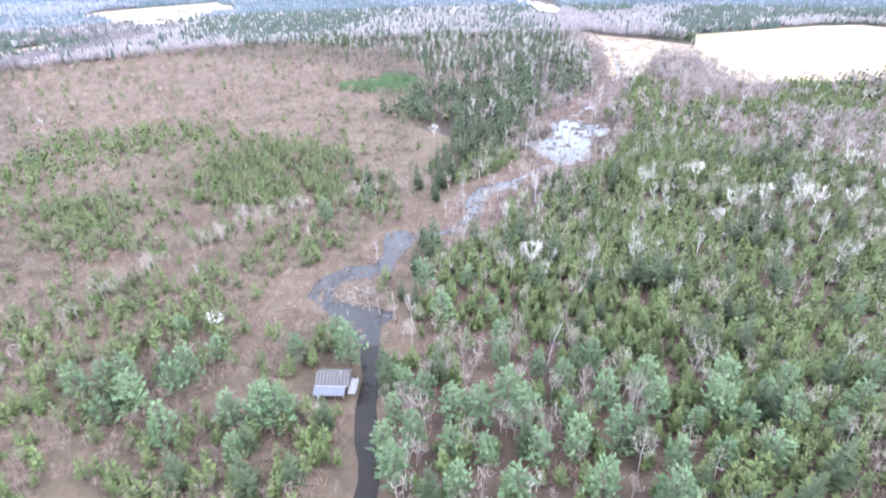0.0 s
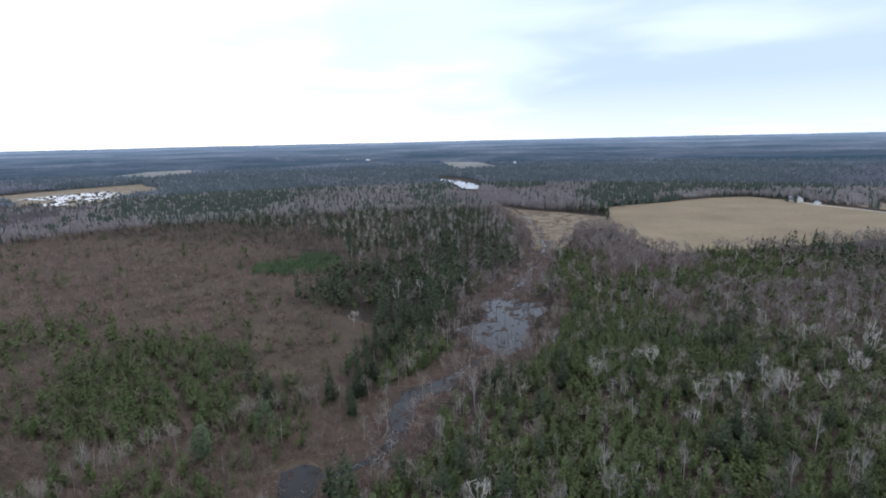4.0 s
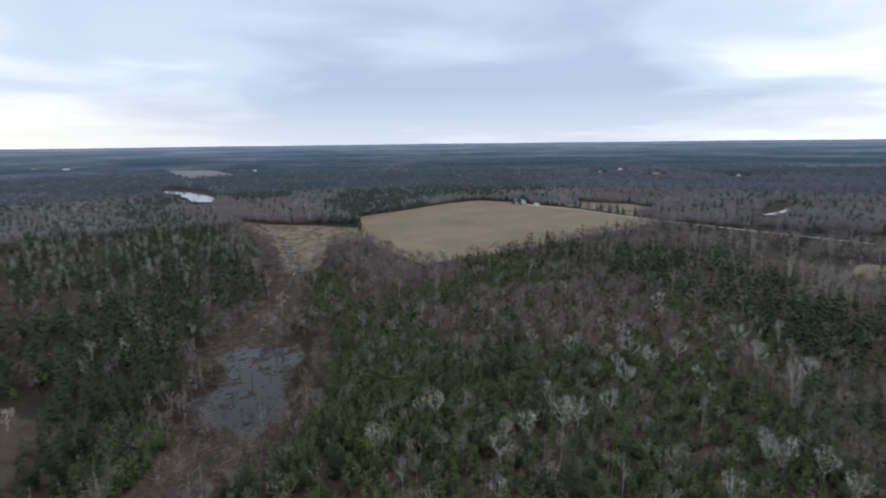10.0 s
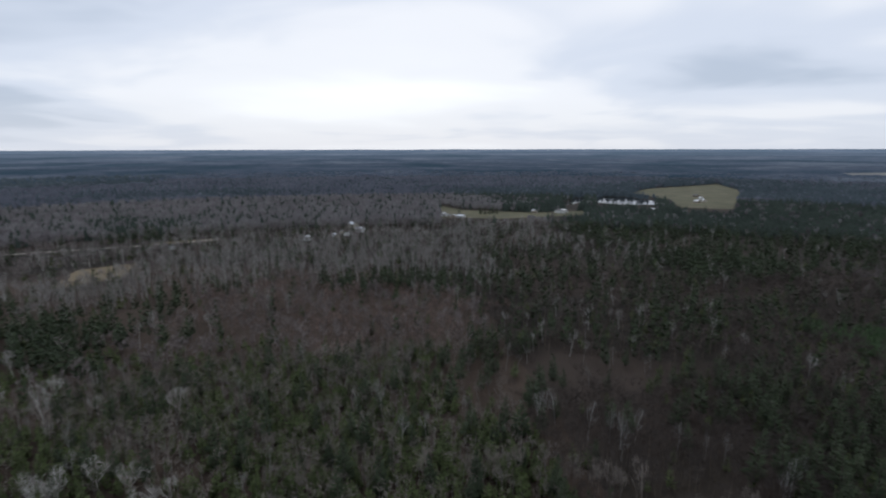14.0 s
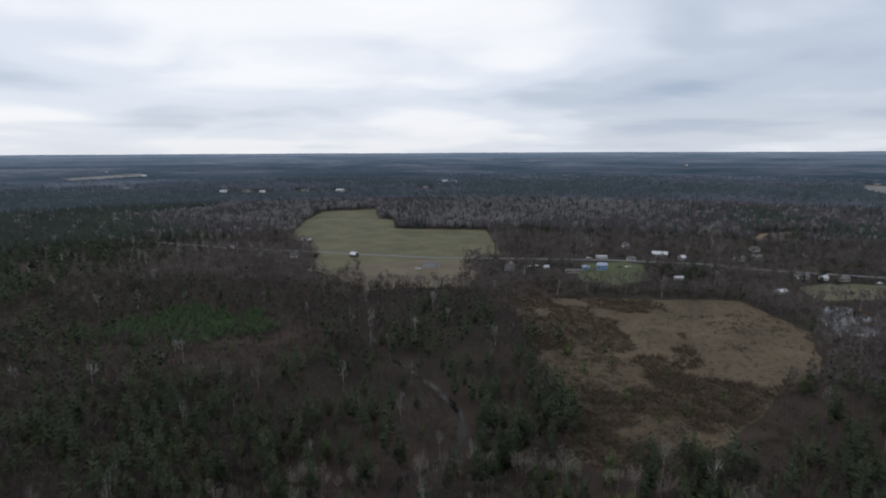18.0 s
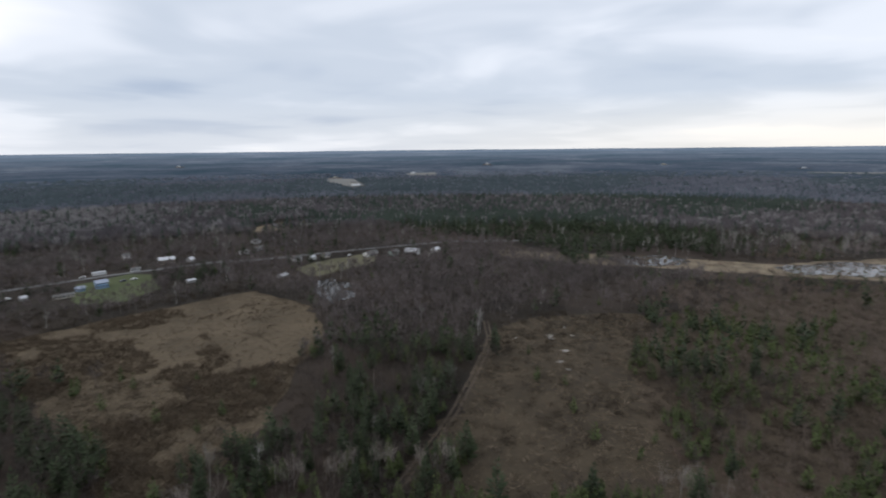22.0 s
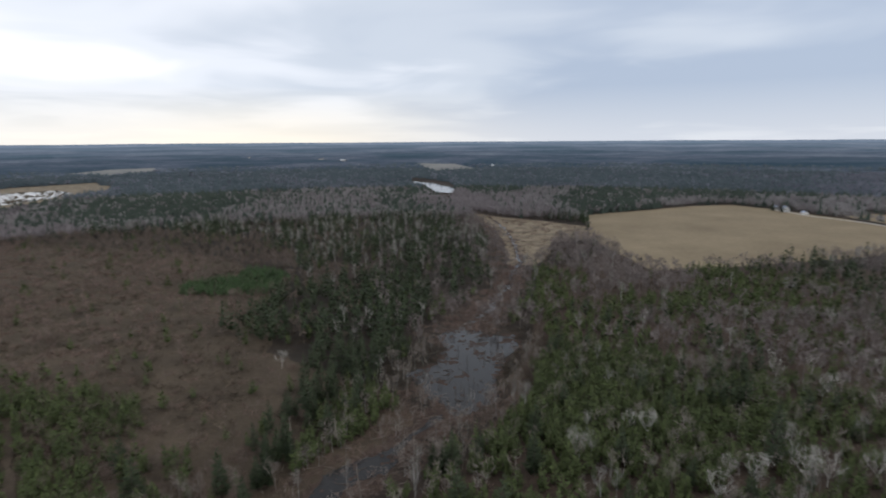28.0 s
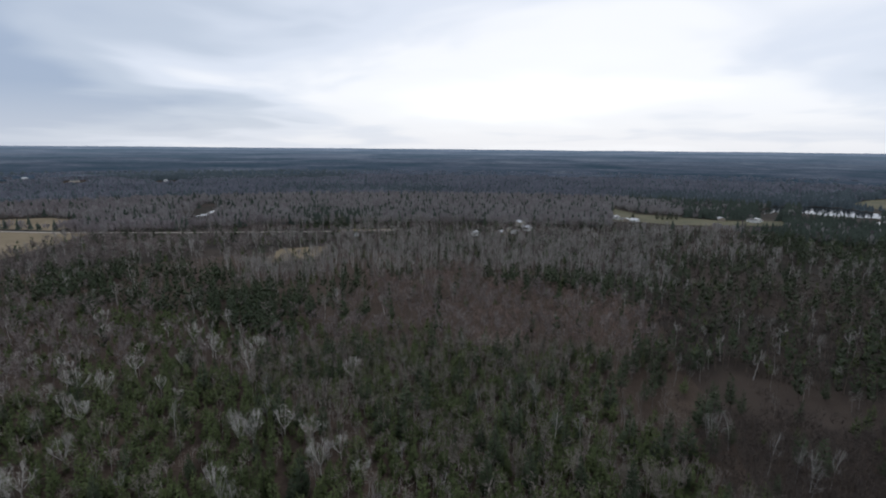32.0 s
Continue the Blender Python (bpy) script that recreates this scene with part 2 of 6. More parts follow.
def water_material(name, gloss):
    m = bpy.data.materials.new(name)
    m.use_nodes = True
    t = m.node_tree
    bsdf = t.nodes["Principled BSDF"]
    pos = t.nodes.new("ShaderNodeNewGeometry").outputs["Position"]
    t.links.new(mix(t, noise_node(t, pos, 0.15), (0.008, 0.0075, 0.007), (0.022, 0.018, 0.015)), bsdf.inputs["Base Color"])
    t.links.new(ramp(t, noise_node(t, pos, 0.3, 4.0), [(0.35, (0.04, 0.04, 0.04)), (0.7, (0.16, 0.16, 0.16))]), bsdf.inputs["Roughness"])
    bsdf.inputs["IOR"].default_value = 1.33
    bsdf.inputs["Specular IOR Level"].default_value = gloss
    n = t.nodes.new("ShaderNodeBump")
    n.inputs["Strength"].default_value, n.inputs["Distance"].default_value = 0.15, 0.05
    t.links.new(noise_node(t, pos, 1.5, 3.0), n.inputs["Height"])
    t.links.new(n.outputs[0], bsdf.inputs["Normal"])
    return m


M_WATER = water_material("bog_water", 0.42)
# Bog water with gloss cut, so tree shade is built into the material.
M_BROOK = water_material("shaded_brook_water", 0.17)
M_OPEN_WATER = water_material("open_water", 0.6)


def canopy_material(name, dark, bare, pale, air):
    """Woods so far away that they are no more than a backdrop: stands of conifers and of bare trees, with the haze of
    the air before them added as emission.
    """
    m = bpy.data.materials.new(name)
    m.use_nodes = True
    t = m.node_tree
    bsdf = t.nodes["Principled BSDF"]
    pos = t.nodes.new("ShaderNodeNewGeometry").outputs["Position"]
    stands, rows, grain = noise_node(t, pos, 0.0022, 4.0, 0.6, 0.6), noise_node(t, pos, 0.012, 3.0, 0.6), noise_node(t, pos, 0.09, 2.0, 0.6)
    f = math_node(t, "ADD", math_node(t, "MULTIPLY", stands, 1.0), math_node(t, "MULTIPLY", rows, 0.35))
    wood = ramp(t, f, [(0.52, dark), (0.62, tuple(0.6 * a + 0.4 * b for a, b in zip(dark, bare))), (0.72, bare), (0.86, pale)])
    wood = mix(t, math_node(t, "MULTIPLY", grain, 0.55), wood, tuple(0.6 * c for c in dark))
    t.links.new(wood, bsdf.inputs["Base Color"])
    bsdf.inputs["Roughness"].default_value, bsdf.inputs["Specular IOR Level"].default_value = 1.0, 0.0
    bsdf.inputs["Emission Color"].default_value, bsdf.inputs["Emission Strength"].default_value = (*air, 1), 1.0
    return m


# Distance haze is mixed into these five base colours, bluer farther out.
M_WOOD_DARK = surface("far_conifers_hazed", (0.034, 0.045, 0.038), (0.068, 0.083, 0.068), 0.01, 1.0, 0.08, island=0.2, specular=0.0)
M_WOOD_BROWN = surface("far_brown_woods_hazed", (0.15, 0.134, 0.137), (0.262, 0.237, 0.241), 0.01, 1.0, 0.08, island=0.2, specular=0.0)
M_WOOD_GREY = surface("far_grey_woods_hazed", (0.2, 0.19, 0.188), (0.33, 0.316, 0.312), 0.01, 1.0, 0.08, island=0.25, specular=0.0)
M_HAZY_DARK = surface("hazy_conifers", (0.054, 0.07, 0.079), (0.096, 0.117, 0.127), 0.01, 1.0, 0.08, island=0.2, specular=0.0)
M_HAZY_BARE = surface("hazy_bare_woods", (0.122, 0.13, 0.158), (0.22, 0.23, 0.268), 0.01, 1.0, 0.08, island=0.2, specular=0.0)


def ground_material():
    m = bpy.data.materials.new("forest_floor")
    m.use_nodes = True
    t = m.node_tree
    bsdf = t.nodes["Principled BSDF"]
    pos = t.nodes.new("ShaderNodeNewGeometry").outputs["Position"]
    wide, mid, near = noise_node(t, pos, 0.008, 4.0), noise_node(t, pos, 0.06, 4.0), noise_node(t, pos, 0.6, 4.0)
    litter = mix(t, ramp(t, mid, [(0.35, (0, 0, 0)), (0.65, (1, 1, 1))]), (0.016, 0.0125, 0.0085), (0.038, 0.029, 0.021))
    litter = mix(t, ramp(t, near, [(0.4, (0, 0, 0)), (0.75, (1, 1, 1))]), litter, (0.02, 0.018, 0.014))
    litter = mix(t, ramp(t, wide, [(0.45, (0, 0, 0)), (0.6, (0.7, 0.7, 0.7))]), litter, (0.052, 0.037, 0.029))
    t.links.new(litter, bsdf.inputs["Base Color"])
    bsdf.inputs["Roughness"].default_value, bsdf.inputs["Specular IOR Level"].default_value = 0.95, 0.2
    n = t.nodes.new("ShaderNodeBump")
    n.inputs["Strength"].default_value, n.inputs["Distance"].default_value = 0.7, 0.3
    t.links.new(near, n.inputs["Height"])
    t.links.new(n.outputs[0], bsdf.inputs["Normal"])
    return m


M_GROUND = ground_material()

# ---- the plan ----
HOVER = np.array([23.0, 83.0])


def value_noise(x, y, size, seed):
    """Smooth noise in 0..1 over the plan."""
    gx, gy = x / size, y / size
    ix, iy = np.floor(gx).astype(np.int64), np.floor(gy).astype(np.int64)
    fx, fy = gx - ix, gy - iy
    fx, fy = fx * fx * (3 - 2 * fx), fy * fy * (3 - 2 * fy)

    def rnd(a, b):
        h = (a * 374761393 + b * 668265263 + seed * 974711) & 0x7FFFFFFF
        h = ((h ^ (h >> 13)) * 1274126177) & 0x7FFFFFFF
        return ((h ^ (h >> 16)) & 0xFFFF) / 65535.0

    top = rnd(ix, iy) * (1 - fx) + rnd(ix + 1, iy) * fx
    low = rnd(ix, iy + 1) * (1 - fx) + rnd(ix + 1, iy + 1) * fx
    return top * (1 - fy) + low * fy


def fractal(x, y, size, seed):
    return (value_noise(x, y, size, seed) + 0.5 * value_noise(x, y, size / 2.1, seed + 5) + 0.25 * value_noise(x, y, size / 4.3, seed + 9)) / 1.75


def height(x, y):
    """The land is flat and swells gently towards the far horizon."""
    d = np.hypot(x - HOVER[0], y - HOVER[1])
    far = np.clip((d - 1300) / 3550, 0, 1)
    roll = (fractal(x, y, 1200, 3) - 0.5) * 22 * np.clip((d - 950) / 2000, 0, 1)
    return 66.0 * far ** 1.5 + roll * (1 - far)


def inside(px, py, poly):
    hit = np.zeros(len(px), bool)
    n = len(poly)
    for k in range(n):
        (x0, y0), (x1, y1) = poly[k], poly[(k + 1) % n]
        if y0 == y1:
            continue
        cross = ((y0 > py) != (y1 > py)) & (px < (x1 - x0) * (py - y0) / (y1 - y0) + x0)
        hit ^= cross
    return hit


def off_line(px, py, line):
    """Distance from a polyline."""
    best = np.full(len(px), 1e9)
    for (x0, y0), (x1, y1) in zip(line, line[1:]):
        dx, dy = x1 - x0, y1 - y0
        s = np.clip(((px - x0) * dx + (py - y0) * dy) / (dx * dx + dy * dy), 0, 1)
        best = np.minimum(best, np.hypot(px - x0 - s * dx, py - y0 - s * dy))
    return best


HAY = [(211, 704), (174, 562), (171, 514), (176, 430), (230, 438), (285, 450), (341, 462), (400, 475), (458, 490), (493, 498), (486, 576), (482, 650), (456, 744), (432, 787), (382, 782)]
HAY_FAR = [(499, 544), (563, 563), (584, 632), (544, 688), (496, 672)]
SEDGE = [(71, 750), (105, 700), (150, 660), (186, 622), (178, 585), (171, 550), (133, 540), (115, 480), (100, 452), (83, 452), (86, 500), (93, 560), (92, 620), (82, 661)]
POND = [(31, 319), (39, 328), (48, 316), (64, 315), (62, 296), (51, 283), (50, 267), (40, 247), (32, 238), (28, 250), (20, 262), (18, 273), (25, 282), (31, 295)]
POOL_BEND = [(-32, 152), (-35, 165), (-29, 169), (-23, 167), (-22, 157), (-26, 147), (-25, 141), (-32, 135), (-40, 133), (-44, 128), (-43, 121), (-47, 123), (-48, 132), (-41, 141), (-32, 144)]
POOL_LOW = [(-44, 121), (-40, 122), (-34, 121), (-24, 119), (-20, 118), (-22, 111), (-21, 104), (-27, 104), (-31, 110), (-38, 115)]
POOL_MID = [(-6, 182), (-9, 197), (-6, 212), (3, 217), (14, 226), (15, 219), (12, 212), (2, 206), (-1, 192), (-2, 180)]
BEND = [(-5, 182), (-10, 169), (-20, 164), (-29, 163), (-30, 152), (-28, 144), (-38, 137), (-46, 128), (-43, 120), (-30, 117), (-24, 106)]
BROOK_UP = [(38, 320), (43, 332), (54, 346), (64, 376), (74, 400), (81, 430), (91, 461), (98, 528), (102, 608), (96, 709), (75, 829), (69, 960)]
BROOK_MID = [(35, 245), (24, 241), (14, 222), (4, 212), (-4, 204), (-5, 190), (-4, 182), (-10, 168)]
BROOK_DOWN = [(-24, 106), (-21, 97), (-20, 87), (-17, 77), (-12.8, 59), (-3.2, 32), (16, 3.2), (48, -22.4), (62, -36), (63, -41), (57, -48), (47, -56), (45, -68), (47, -83), (52, -93), (60, -104), (68, -114), (83, -130)]
POOL_NORTH = [(66, 985), (74, 1010), (72, 1080), (40, 1190), (0, 1250), (-10, 1235), (18, 1150), (34, 1060), (40, 1000)]
MARSH_WATER_A = [(-352, -152), (-369, -146), (-385, -127), (-399, -107), (-385, -92), (-353, -100), (-338, -126)]
MARSH_WATER_B = [(-408, -45), (-442, -28), (-468, -11), (-484, 39), (-496, 108), (-458, 112), (-440, 52), (-420, 6), (-397, -22)]
MARSH_WATER_C = [(-518, 410), (-526, 459), (-510, 482), (-487, 445), (-500, 408)]
MARSH = [(-315, -240), (-345, -185), (-362, -160), (-420, -49), (-527, 24), (-600, 203), (-615, 364), (-600, 520), (-560, 670), (-515, 660), (-520, 520), (-555, 400), (-530, 200), (-450, 108), (-422, 34), (-390, -20), (-358, -85), (-325, -140), (-300, -200)]
MARSH_NORTH = [(-800, 930), (-830, 1060), (-790, 1160), (-700, 1290), (-560, 1120), (-530, 990), (-560, 830), (-620, 800), (-690, 880)]
MARSH_WATER_N = [(-735, 965), (-715, 1040), (-660, 1095), (-590, 1040), (-572, 960), (-580, 860), (-615, 850), (-640, 930)]
OLIVE = [(275, -453), (309, -579), (326, -685), (254, -730), (219, -614), (190, -595), (176, -522), (69, -523), (46, -379), (74, -355), (70, -261), (133, -258), (150, -301), (166, -282), (189, -294), (205, -363)]
LAWN = [(-12, -300), (-21, -346), (-54, -356), (-66, -345), (-60, -295), (-36, -276), (-14, -288)]
LAWN_WEST = [(-146, -254), (-152, -286), (-172, -298), (-222, -300), (-226, -284), (-203, -260)]
MEADOW = [(37, -235), (-24, -242), (-102, -245), (-112, -190), (-94, -138), (-67, -120), (-34, -131), (1.6, -152), (25.6, -184)]
ROUGH = [(25.6, -184), (1.6, -152), (-34, -131), (-67, -120), (-90, -134), (-58, -106), (-37, -77), (-6.4, -58), (12.8, -61), (16, -120)]
FLOOD = [(-142, -241), (-156, -243), (-160, -219), (-139, -189), (-124, -186), (-128, -211)]
CLEARING = [(-157, -90), (-189, -88), (-227, -64), (-232, -45), (-192, -25.6), (-157, -11.2), (-128, 6.4), (-109, 32), (-83, 48), (-48, 6.4), (-51, -25.6), (-88, -42)]
GATE = [(-53, 333), (-48, 371), (-24, 403), (42, 464), (77, 454), (58, 400), (28.8, 349), (19.2, 304), (12.8, 275), (-4.8, 256), (-30, 264)]
GREEN_NORTH = [(-136, 419), (-102, 446), (-74, 419), (-70, 384), (-122, 389)]
HILL = [(-398, 619), (-517, 846), (-640, 1248), (-485, 1563), (-46, 1117), (11, 802), (80, 496), (35, 416), (-51, 437), (-59, 400), (-102, 550), (-202, 592)]
RED_WEST = [(-285, 288), (-462, 459), (-355, 555), (-149, 488), (-114, 400), (-58, 347), (-34, 221), (-77, 243), (-131, 294), (-208, 280)]
PINE_WEST = [(-264, 267), (-211, 285), (-128, 290), (-77, 243), (-48, 198), (-51, 154), (-59, 96), (-118, 64), (-192, 144)]
GREEN_EAST = [(69, 275), (114, 302), (138, 272), (112, 200), (77, 160), (38, 152), (35, 176), (46, 216)]
GREEN_EAST_FAR = [(109, 432), (165, 419), (256, 419), (234, 349), (221, 310), (179, 318), (126, 339), (80, 358)]
RED_EAST = [(336, 187), (389, 115), (341, 51), (290, 16), (240, 48), (253, 75), (259, 134), (301, 176)]
GREY_EAST = [(374, 298), (464, 232), (594, -64), (373, -11.2), (386, 91), (349, 192), (307, 258)]
DARK_EAST = [(282, 261), (310, 208), (254, 181), (246, 234)]
GREEN_SOUTH = [(236, -160), (232, -196), (178, -206), (156, -178), (162, -136), (204, -130)]
DARK_SOUTH = [(392, -25.6), (315, -150), (170, -32), (173, 12.8), (206, 56)]
SHRUB_SOUTH = [(213, -147), (170, -208), (131, -184), (106, -125), (128, -115)]
TAN_GRASS = [(165, -310), (120, -346), (58, -330), (63, -261), (129, -244), (156, -270)]
MEADOW_EAST = [(37, -235), (-24, -242), (-55, -243), (-48, -140), (-34, -131), (1.6, -152), (25.6, -184)]
BANK_EAST = [(88, -223), (57, -210), (42, -129), (33, -72), (25, -36), (52, -42), (59, -85), (64, -134)]
BANK_WEST = [(131, -212), (105, -206), (72, -114), (69, -67), (64, -45), (104, -54), (122, -107), (123, -148)]
CLEARING_EDGE = [(-44, -78), (-80, -95), (-141, -138), (-136, -108), (-93, -67), (-64, -40), (-41, -42), (-31, -57)]
BROWN_CORNER = [(148, 584), (192, 598), (180, 499), (179, 418), (162, 366), (125, 357), (108, 411), (111, 478)]
HEDGE = [(50, -272), (-109, -266), (-99, -245), (46, -240)]
DARK_FAR_WEST = [(-397, -946), (-541, -821), (-784, -331), (-613, -237), (-368, -539)]
MARSH_PINES = [(-333, -173), (-355, -134), (-323, -114), (-299, -141)]
PINE_BLOCK = [(-232, -48), (-240, 0), (-282, 6.4), (-251, 27.2), (-224, 43), (-238, 61), (-222, 107), (-213, 134), (-166, 107), (-173, 72), (-195, 24), (-166, -12.8)]
PINE_BLOCK_NORTH = [(-238, 163), (-254, 200), (-234, 222), (-240, 256), (-184, 253), (-141, 250), (-120, 219), (-146, 198), (-166, 176), (-205, 166)]
OPEN_FAR_A = [(838, -54), (774, -73), (725, -162), (732, -241), (689, -221), (669, -108), (697, -28)]
OPEN_FAR_B = [(707, -456), (748, -397), (852, -450), (1000, -462), (1093, -552), (1191, -790), (1007, -707)]
OPEN_FAR_C = [(448, 282), (469, 248), (419, 240), (389, 275)]
OPEN_FAR_D = [(-204, -517), (-263, -546), (-306, -524), (-281, -490), (-202, -479)]
POND_EAST = [(614, 500), (608, 478), (618, 468), (640, 466), (690, 479), (735, 481), (735, 488), (690, 487), (650, 479), (632, 481)]
POND_SOUTH_EAST = [(931, -355), (916, -402), (838, -412), (785, -382), (795, -336), (832, -306)]
ROAD = [(672, -528), (480, -419), (304, -378), (99, -354), (53, -358), (-42, -362), (-118, -355), (-146, -339), (-232, -320), (-314, -294), (-378, -240)]
DRIVE = [(456, 739), (459, 678), (482, 626), (486, 550), (493, 498), (515, 400), (552, 256), (576, 208)]
LANE = [(-48, -20.8), (-82, -38), (-115, -59), (-146, -80), (-166, -102)]

DARK_BANK = [(-57, 302), (-60, 380), (-40, 400), (-6, 413), (36, 414), (34, 367), (16, 285), (-6, 268), (-10, 228), (-22, 222), (-38, 253)]
WEST_BRUSH = [(-16, 30), (-12, 110), (0, 180), (20, 235), (10, 262), (-45, 300), (-60, 400), (-140, 500), (-300, 560), (-470, 500), (-520, 380), (-480, 200), (-400, 40), (-330, -20), (-240, -40), (-160, -15), (-70, 30)]
EAST_BRUSH = [(-16, 30), (-12, 110), (8, 180), (45, 240), (75, 330), (100, 440), (172, 500), (176, 432), (300, 450), (420, 300), (460, 230), (400, 60), (320, 10), (180, 20), (60, 30)]
HILL_DARK = [(-330, 640), (-439, 859), (-636, 1350), (-404, 1500), (-204, 983), (-215, 690)]
HILL_GREY = [(-215, 690), (-150, 590), (-72, 485), (-9, 529), (-40, 800), (-53, 1000), (-204, 983)]
DARK_BELT = [(1258, 1198), (1881, 935), (1926, 519), (1410, 552), (1124, 897)]
DARK_BEHIND_HAY = [(190, 730), (225, 705), (330, 800), (450, 860), (620, 900), (640, 1050), (400, 1050), (240, 950)]
FIELD_NORTH_WEST = [(-960, 1562), (-950, 1780), (-850, 1870), (-737, 1644), (-806, 1529)]
FIELD_SILO = [(-13, 2045), (128, 1988), (180, 1699), (42, 1634)]
FIELD_WEST_A = [(-1285, 474), (-1277, 528), (-1203, 503), (-1211, 452)]
FIELD_WEST_B = [(-1257, 634), (-1276, 757), (-1204, 720), (-1186, 617)]
FIELD_WEST_C = [(-1900, -422), (-1966, -178), (-1856, -164), (-1795, -377)]
FIELD_SOUTH_WEST = [(-787, -1347), (-830, -1273), (-714, -1040), (-650, -990), (-715, -1227)]
FIELD_SOUTH_WEST_B = [(-1101, -1379), (-1222, -1351), (-1088, -1195), (-1018, -1251)]
FIELD_SOUTH_EAST = [(1480, -1424), (1442, -1757), (1319, -1630), (1349, -1338)]
FAR_FIELDS = [FIELD_NORTH_WEST, FIELD_SILO, FIELD_WEST_A, FIELD_WEST_B, FIELD_WEST_C, FIELD_SOUTH_WEST, FIELD_SOUTH_WEST_B, FIELD_SOUTH_EAST]
FIELD_STRIP = [(548, 270), (563, 268), (578, 218), (562, 213)]
OPEN_LAND = FAR_FIELDS + [FIELD_STRIP, HAY, HAY_FAR, SEDGE, OLIVE, LAWN, LAWN_WEST, MEADOW, OPEN_FAR_A, OPEN_FAR_B, OPEN_FAR_C, OPEN_FAR_D]
POND_SOUTH_SMALL = [(833, -248), (906, -302), (920, -326), (842, -288), (810, -249)]
WATERS = [POND_SOUTH_SMALL, POND, POOL_BEND, POOL_LOW, POOL_MID, POOL_NORTH, MARSH_WATER_A, MARSH_WATER_B, MARSH_WATER_C, MARSH_WATER_N, FLOOD, POND_EAST, POND_SOUTH_EAST]
# houses and yards far off, in gaps of the woods
FAR_YARDS = [(1614, -1792), (1361, -1579), (1318, -1610), (990, -1110), (689, -1032), (640, -1046), (595, -1030), (515, -1076), (438, -1092), (265, -1218), (252, -1468), (227, -1468), (-720, -2572), (-1693, -1555), (-683, -1034), (-824, -1366), (-1825, -1686), (-2136, -981), (-2116, -478), (-2297, 361), (-2225, 349), (1051, 1214), (1151, 1243), (1114, 1077), (1197, 911), (-411, 2358), (-310, 2279), (-770, 2562)]
YARDS = [(98, -318), (170, -350), (243, -422), (221, -342), (37, -315), (-9, -312), (9, -322), (-32, -325), (-20, -325), (-86, -378), (-102, -371), (-38, -370), (-66, -419), (-80, -298), (-61, -366), (-133, -269), (-147, -374), (-163, -381), (-166, -314), (-178, -310), (-190, -309), (-222, -290), (-238, -280), (-251, -270), (-272, -264)]
# trails of trodden pale grass through the brush
TRAILS = [[(-112, 245), (-87, 212), (-66, 184), (-63, 161), (-58, 134), (-58, 114)], [(-207, 178), (-187, 193), (-163, 193), (-140, 188), (-115, 177)], [(-134, 14), (-118, 28), (-108, 38), (-95, 49)], [(-163, 239), (-153, 283), (-131, 315), (-104, 335)]]
# trees and shrubs on a square of 16 m: young pine, dark conifer, brown bare, grey bare, shrub
COVER = [
    (BANK_EAST, (3, 24, 10, 1.0, 0)), (BANK_WEST, (3, 15, 26, 0.6, 0)), (CLEARING_EDGE, (7, 6, 24, 0.5, 2)),
    (BROWN_CORNER, (0.6, 0.3, 34, 1.0, 8)),
    (MARSH_PINES, (0, 8, 0, 0, 0)), (MARSH, (0, 0, 0, 0, 1)), (MARSH_NORTH, (0, 0, 0, 0, 1)),
    (CLEARING, (0.3, 0, 0.8, 0, 12)), (ROUGH, (0.5, 0, 0.5, 0, 9)),
    (DARK_BANK, (2, 9, 4, 0.5, 3)), (GATE, (3, 8, 4, 0.4, 3)), (GREEN_NORTH, (0, 0, 0, 0, 0)), (HILL_DARK, (0, 9, 1.5, 0.8, 0)), (HILL_GREY, (0.6, 3.2, 5.5, 3.0, 0)), (HILL, (0.5, 6.0, 2.5, 3, 1)), (DARK_BELT, (0, 9, 0.5, 0.3, 0)), (DARK_BEHIND_HAY, (0, 9, 1.5, 0.5, 0)),
    (RED_WEST, (1.3, 0, 10, 0.0, 7)), (PINE_WEST, (40, 0, 16, 0.05, 16)),
    (GREEN_EAST, (48, 0.5, 5, 0.6, 1)), (GREEN_EAST_FAR, (40, 0, 3, 0.8, 2)), (DARK_EAST, (2, 9, 1, 0.5, 0)),
    (RED_EAST, (2.5, 2.5, 60, 1.0, 1)), (GREY_EAST, (1, 1.5, 5, 15, 1)), (GREEN_SOUTH, (0, 0, 0, 0, 0)),
    (DARK_SOUTH, (3, 7, 9, 1, 2)), (SHRUB_SOUTH, (1.5, 0.8, 9, 0.3, 12)), (HEDGE, (0, 0.2, 10, 0.2, 34)),
    (DARK_FAR_WEST, (0, 3.6, 5.5, 1.0, 0)), (PINE_BLOCK, (46, 10, 4, 0, 4)), (PINE_BLOCK_NORTH, (46, 9, 4, 0, 4)),
]


def warp(x, y):
    """Places shaken a little, so that stands meet in a ragged line."""
    return x + 64 * (fractal(x, y, 46, 71) - 0.5), y + 64 * (fractal(x, y, 46, 83) - 0.5)


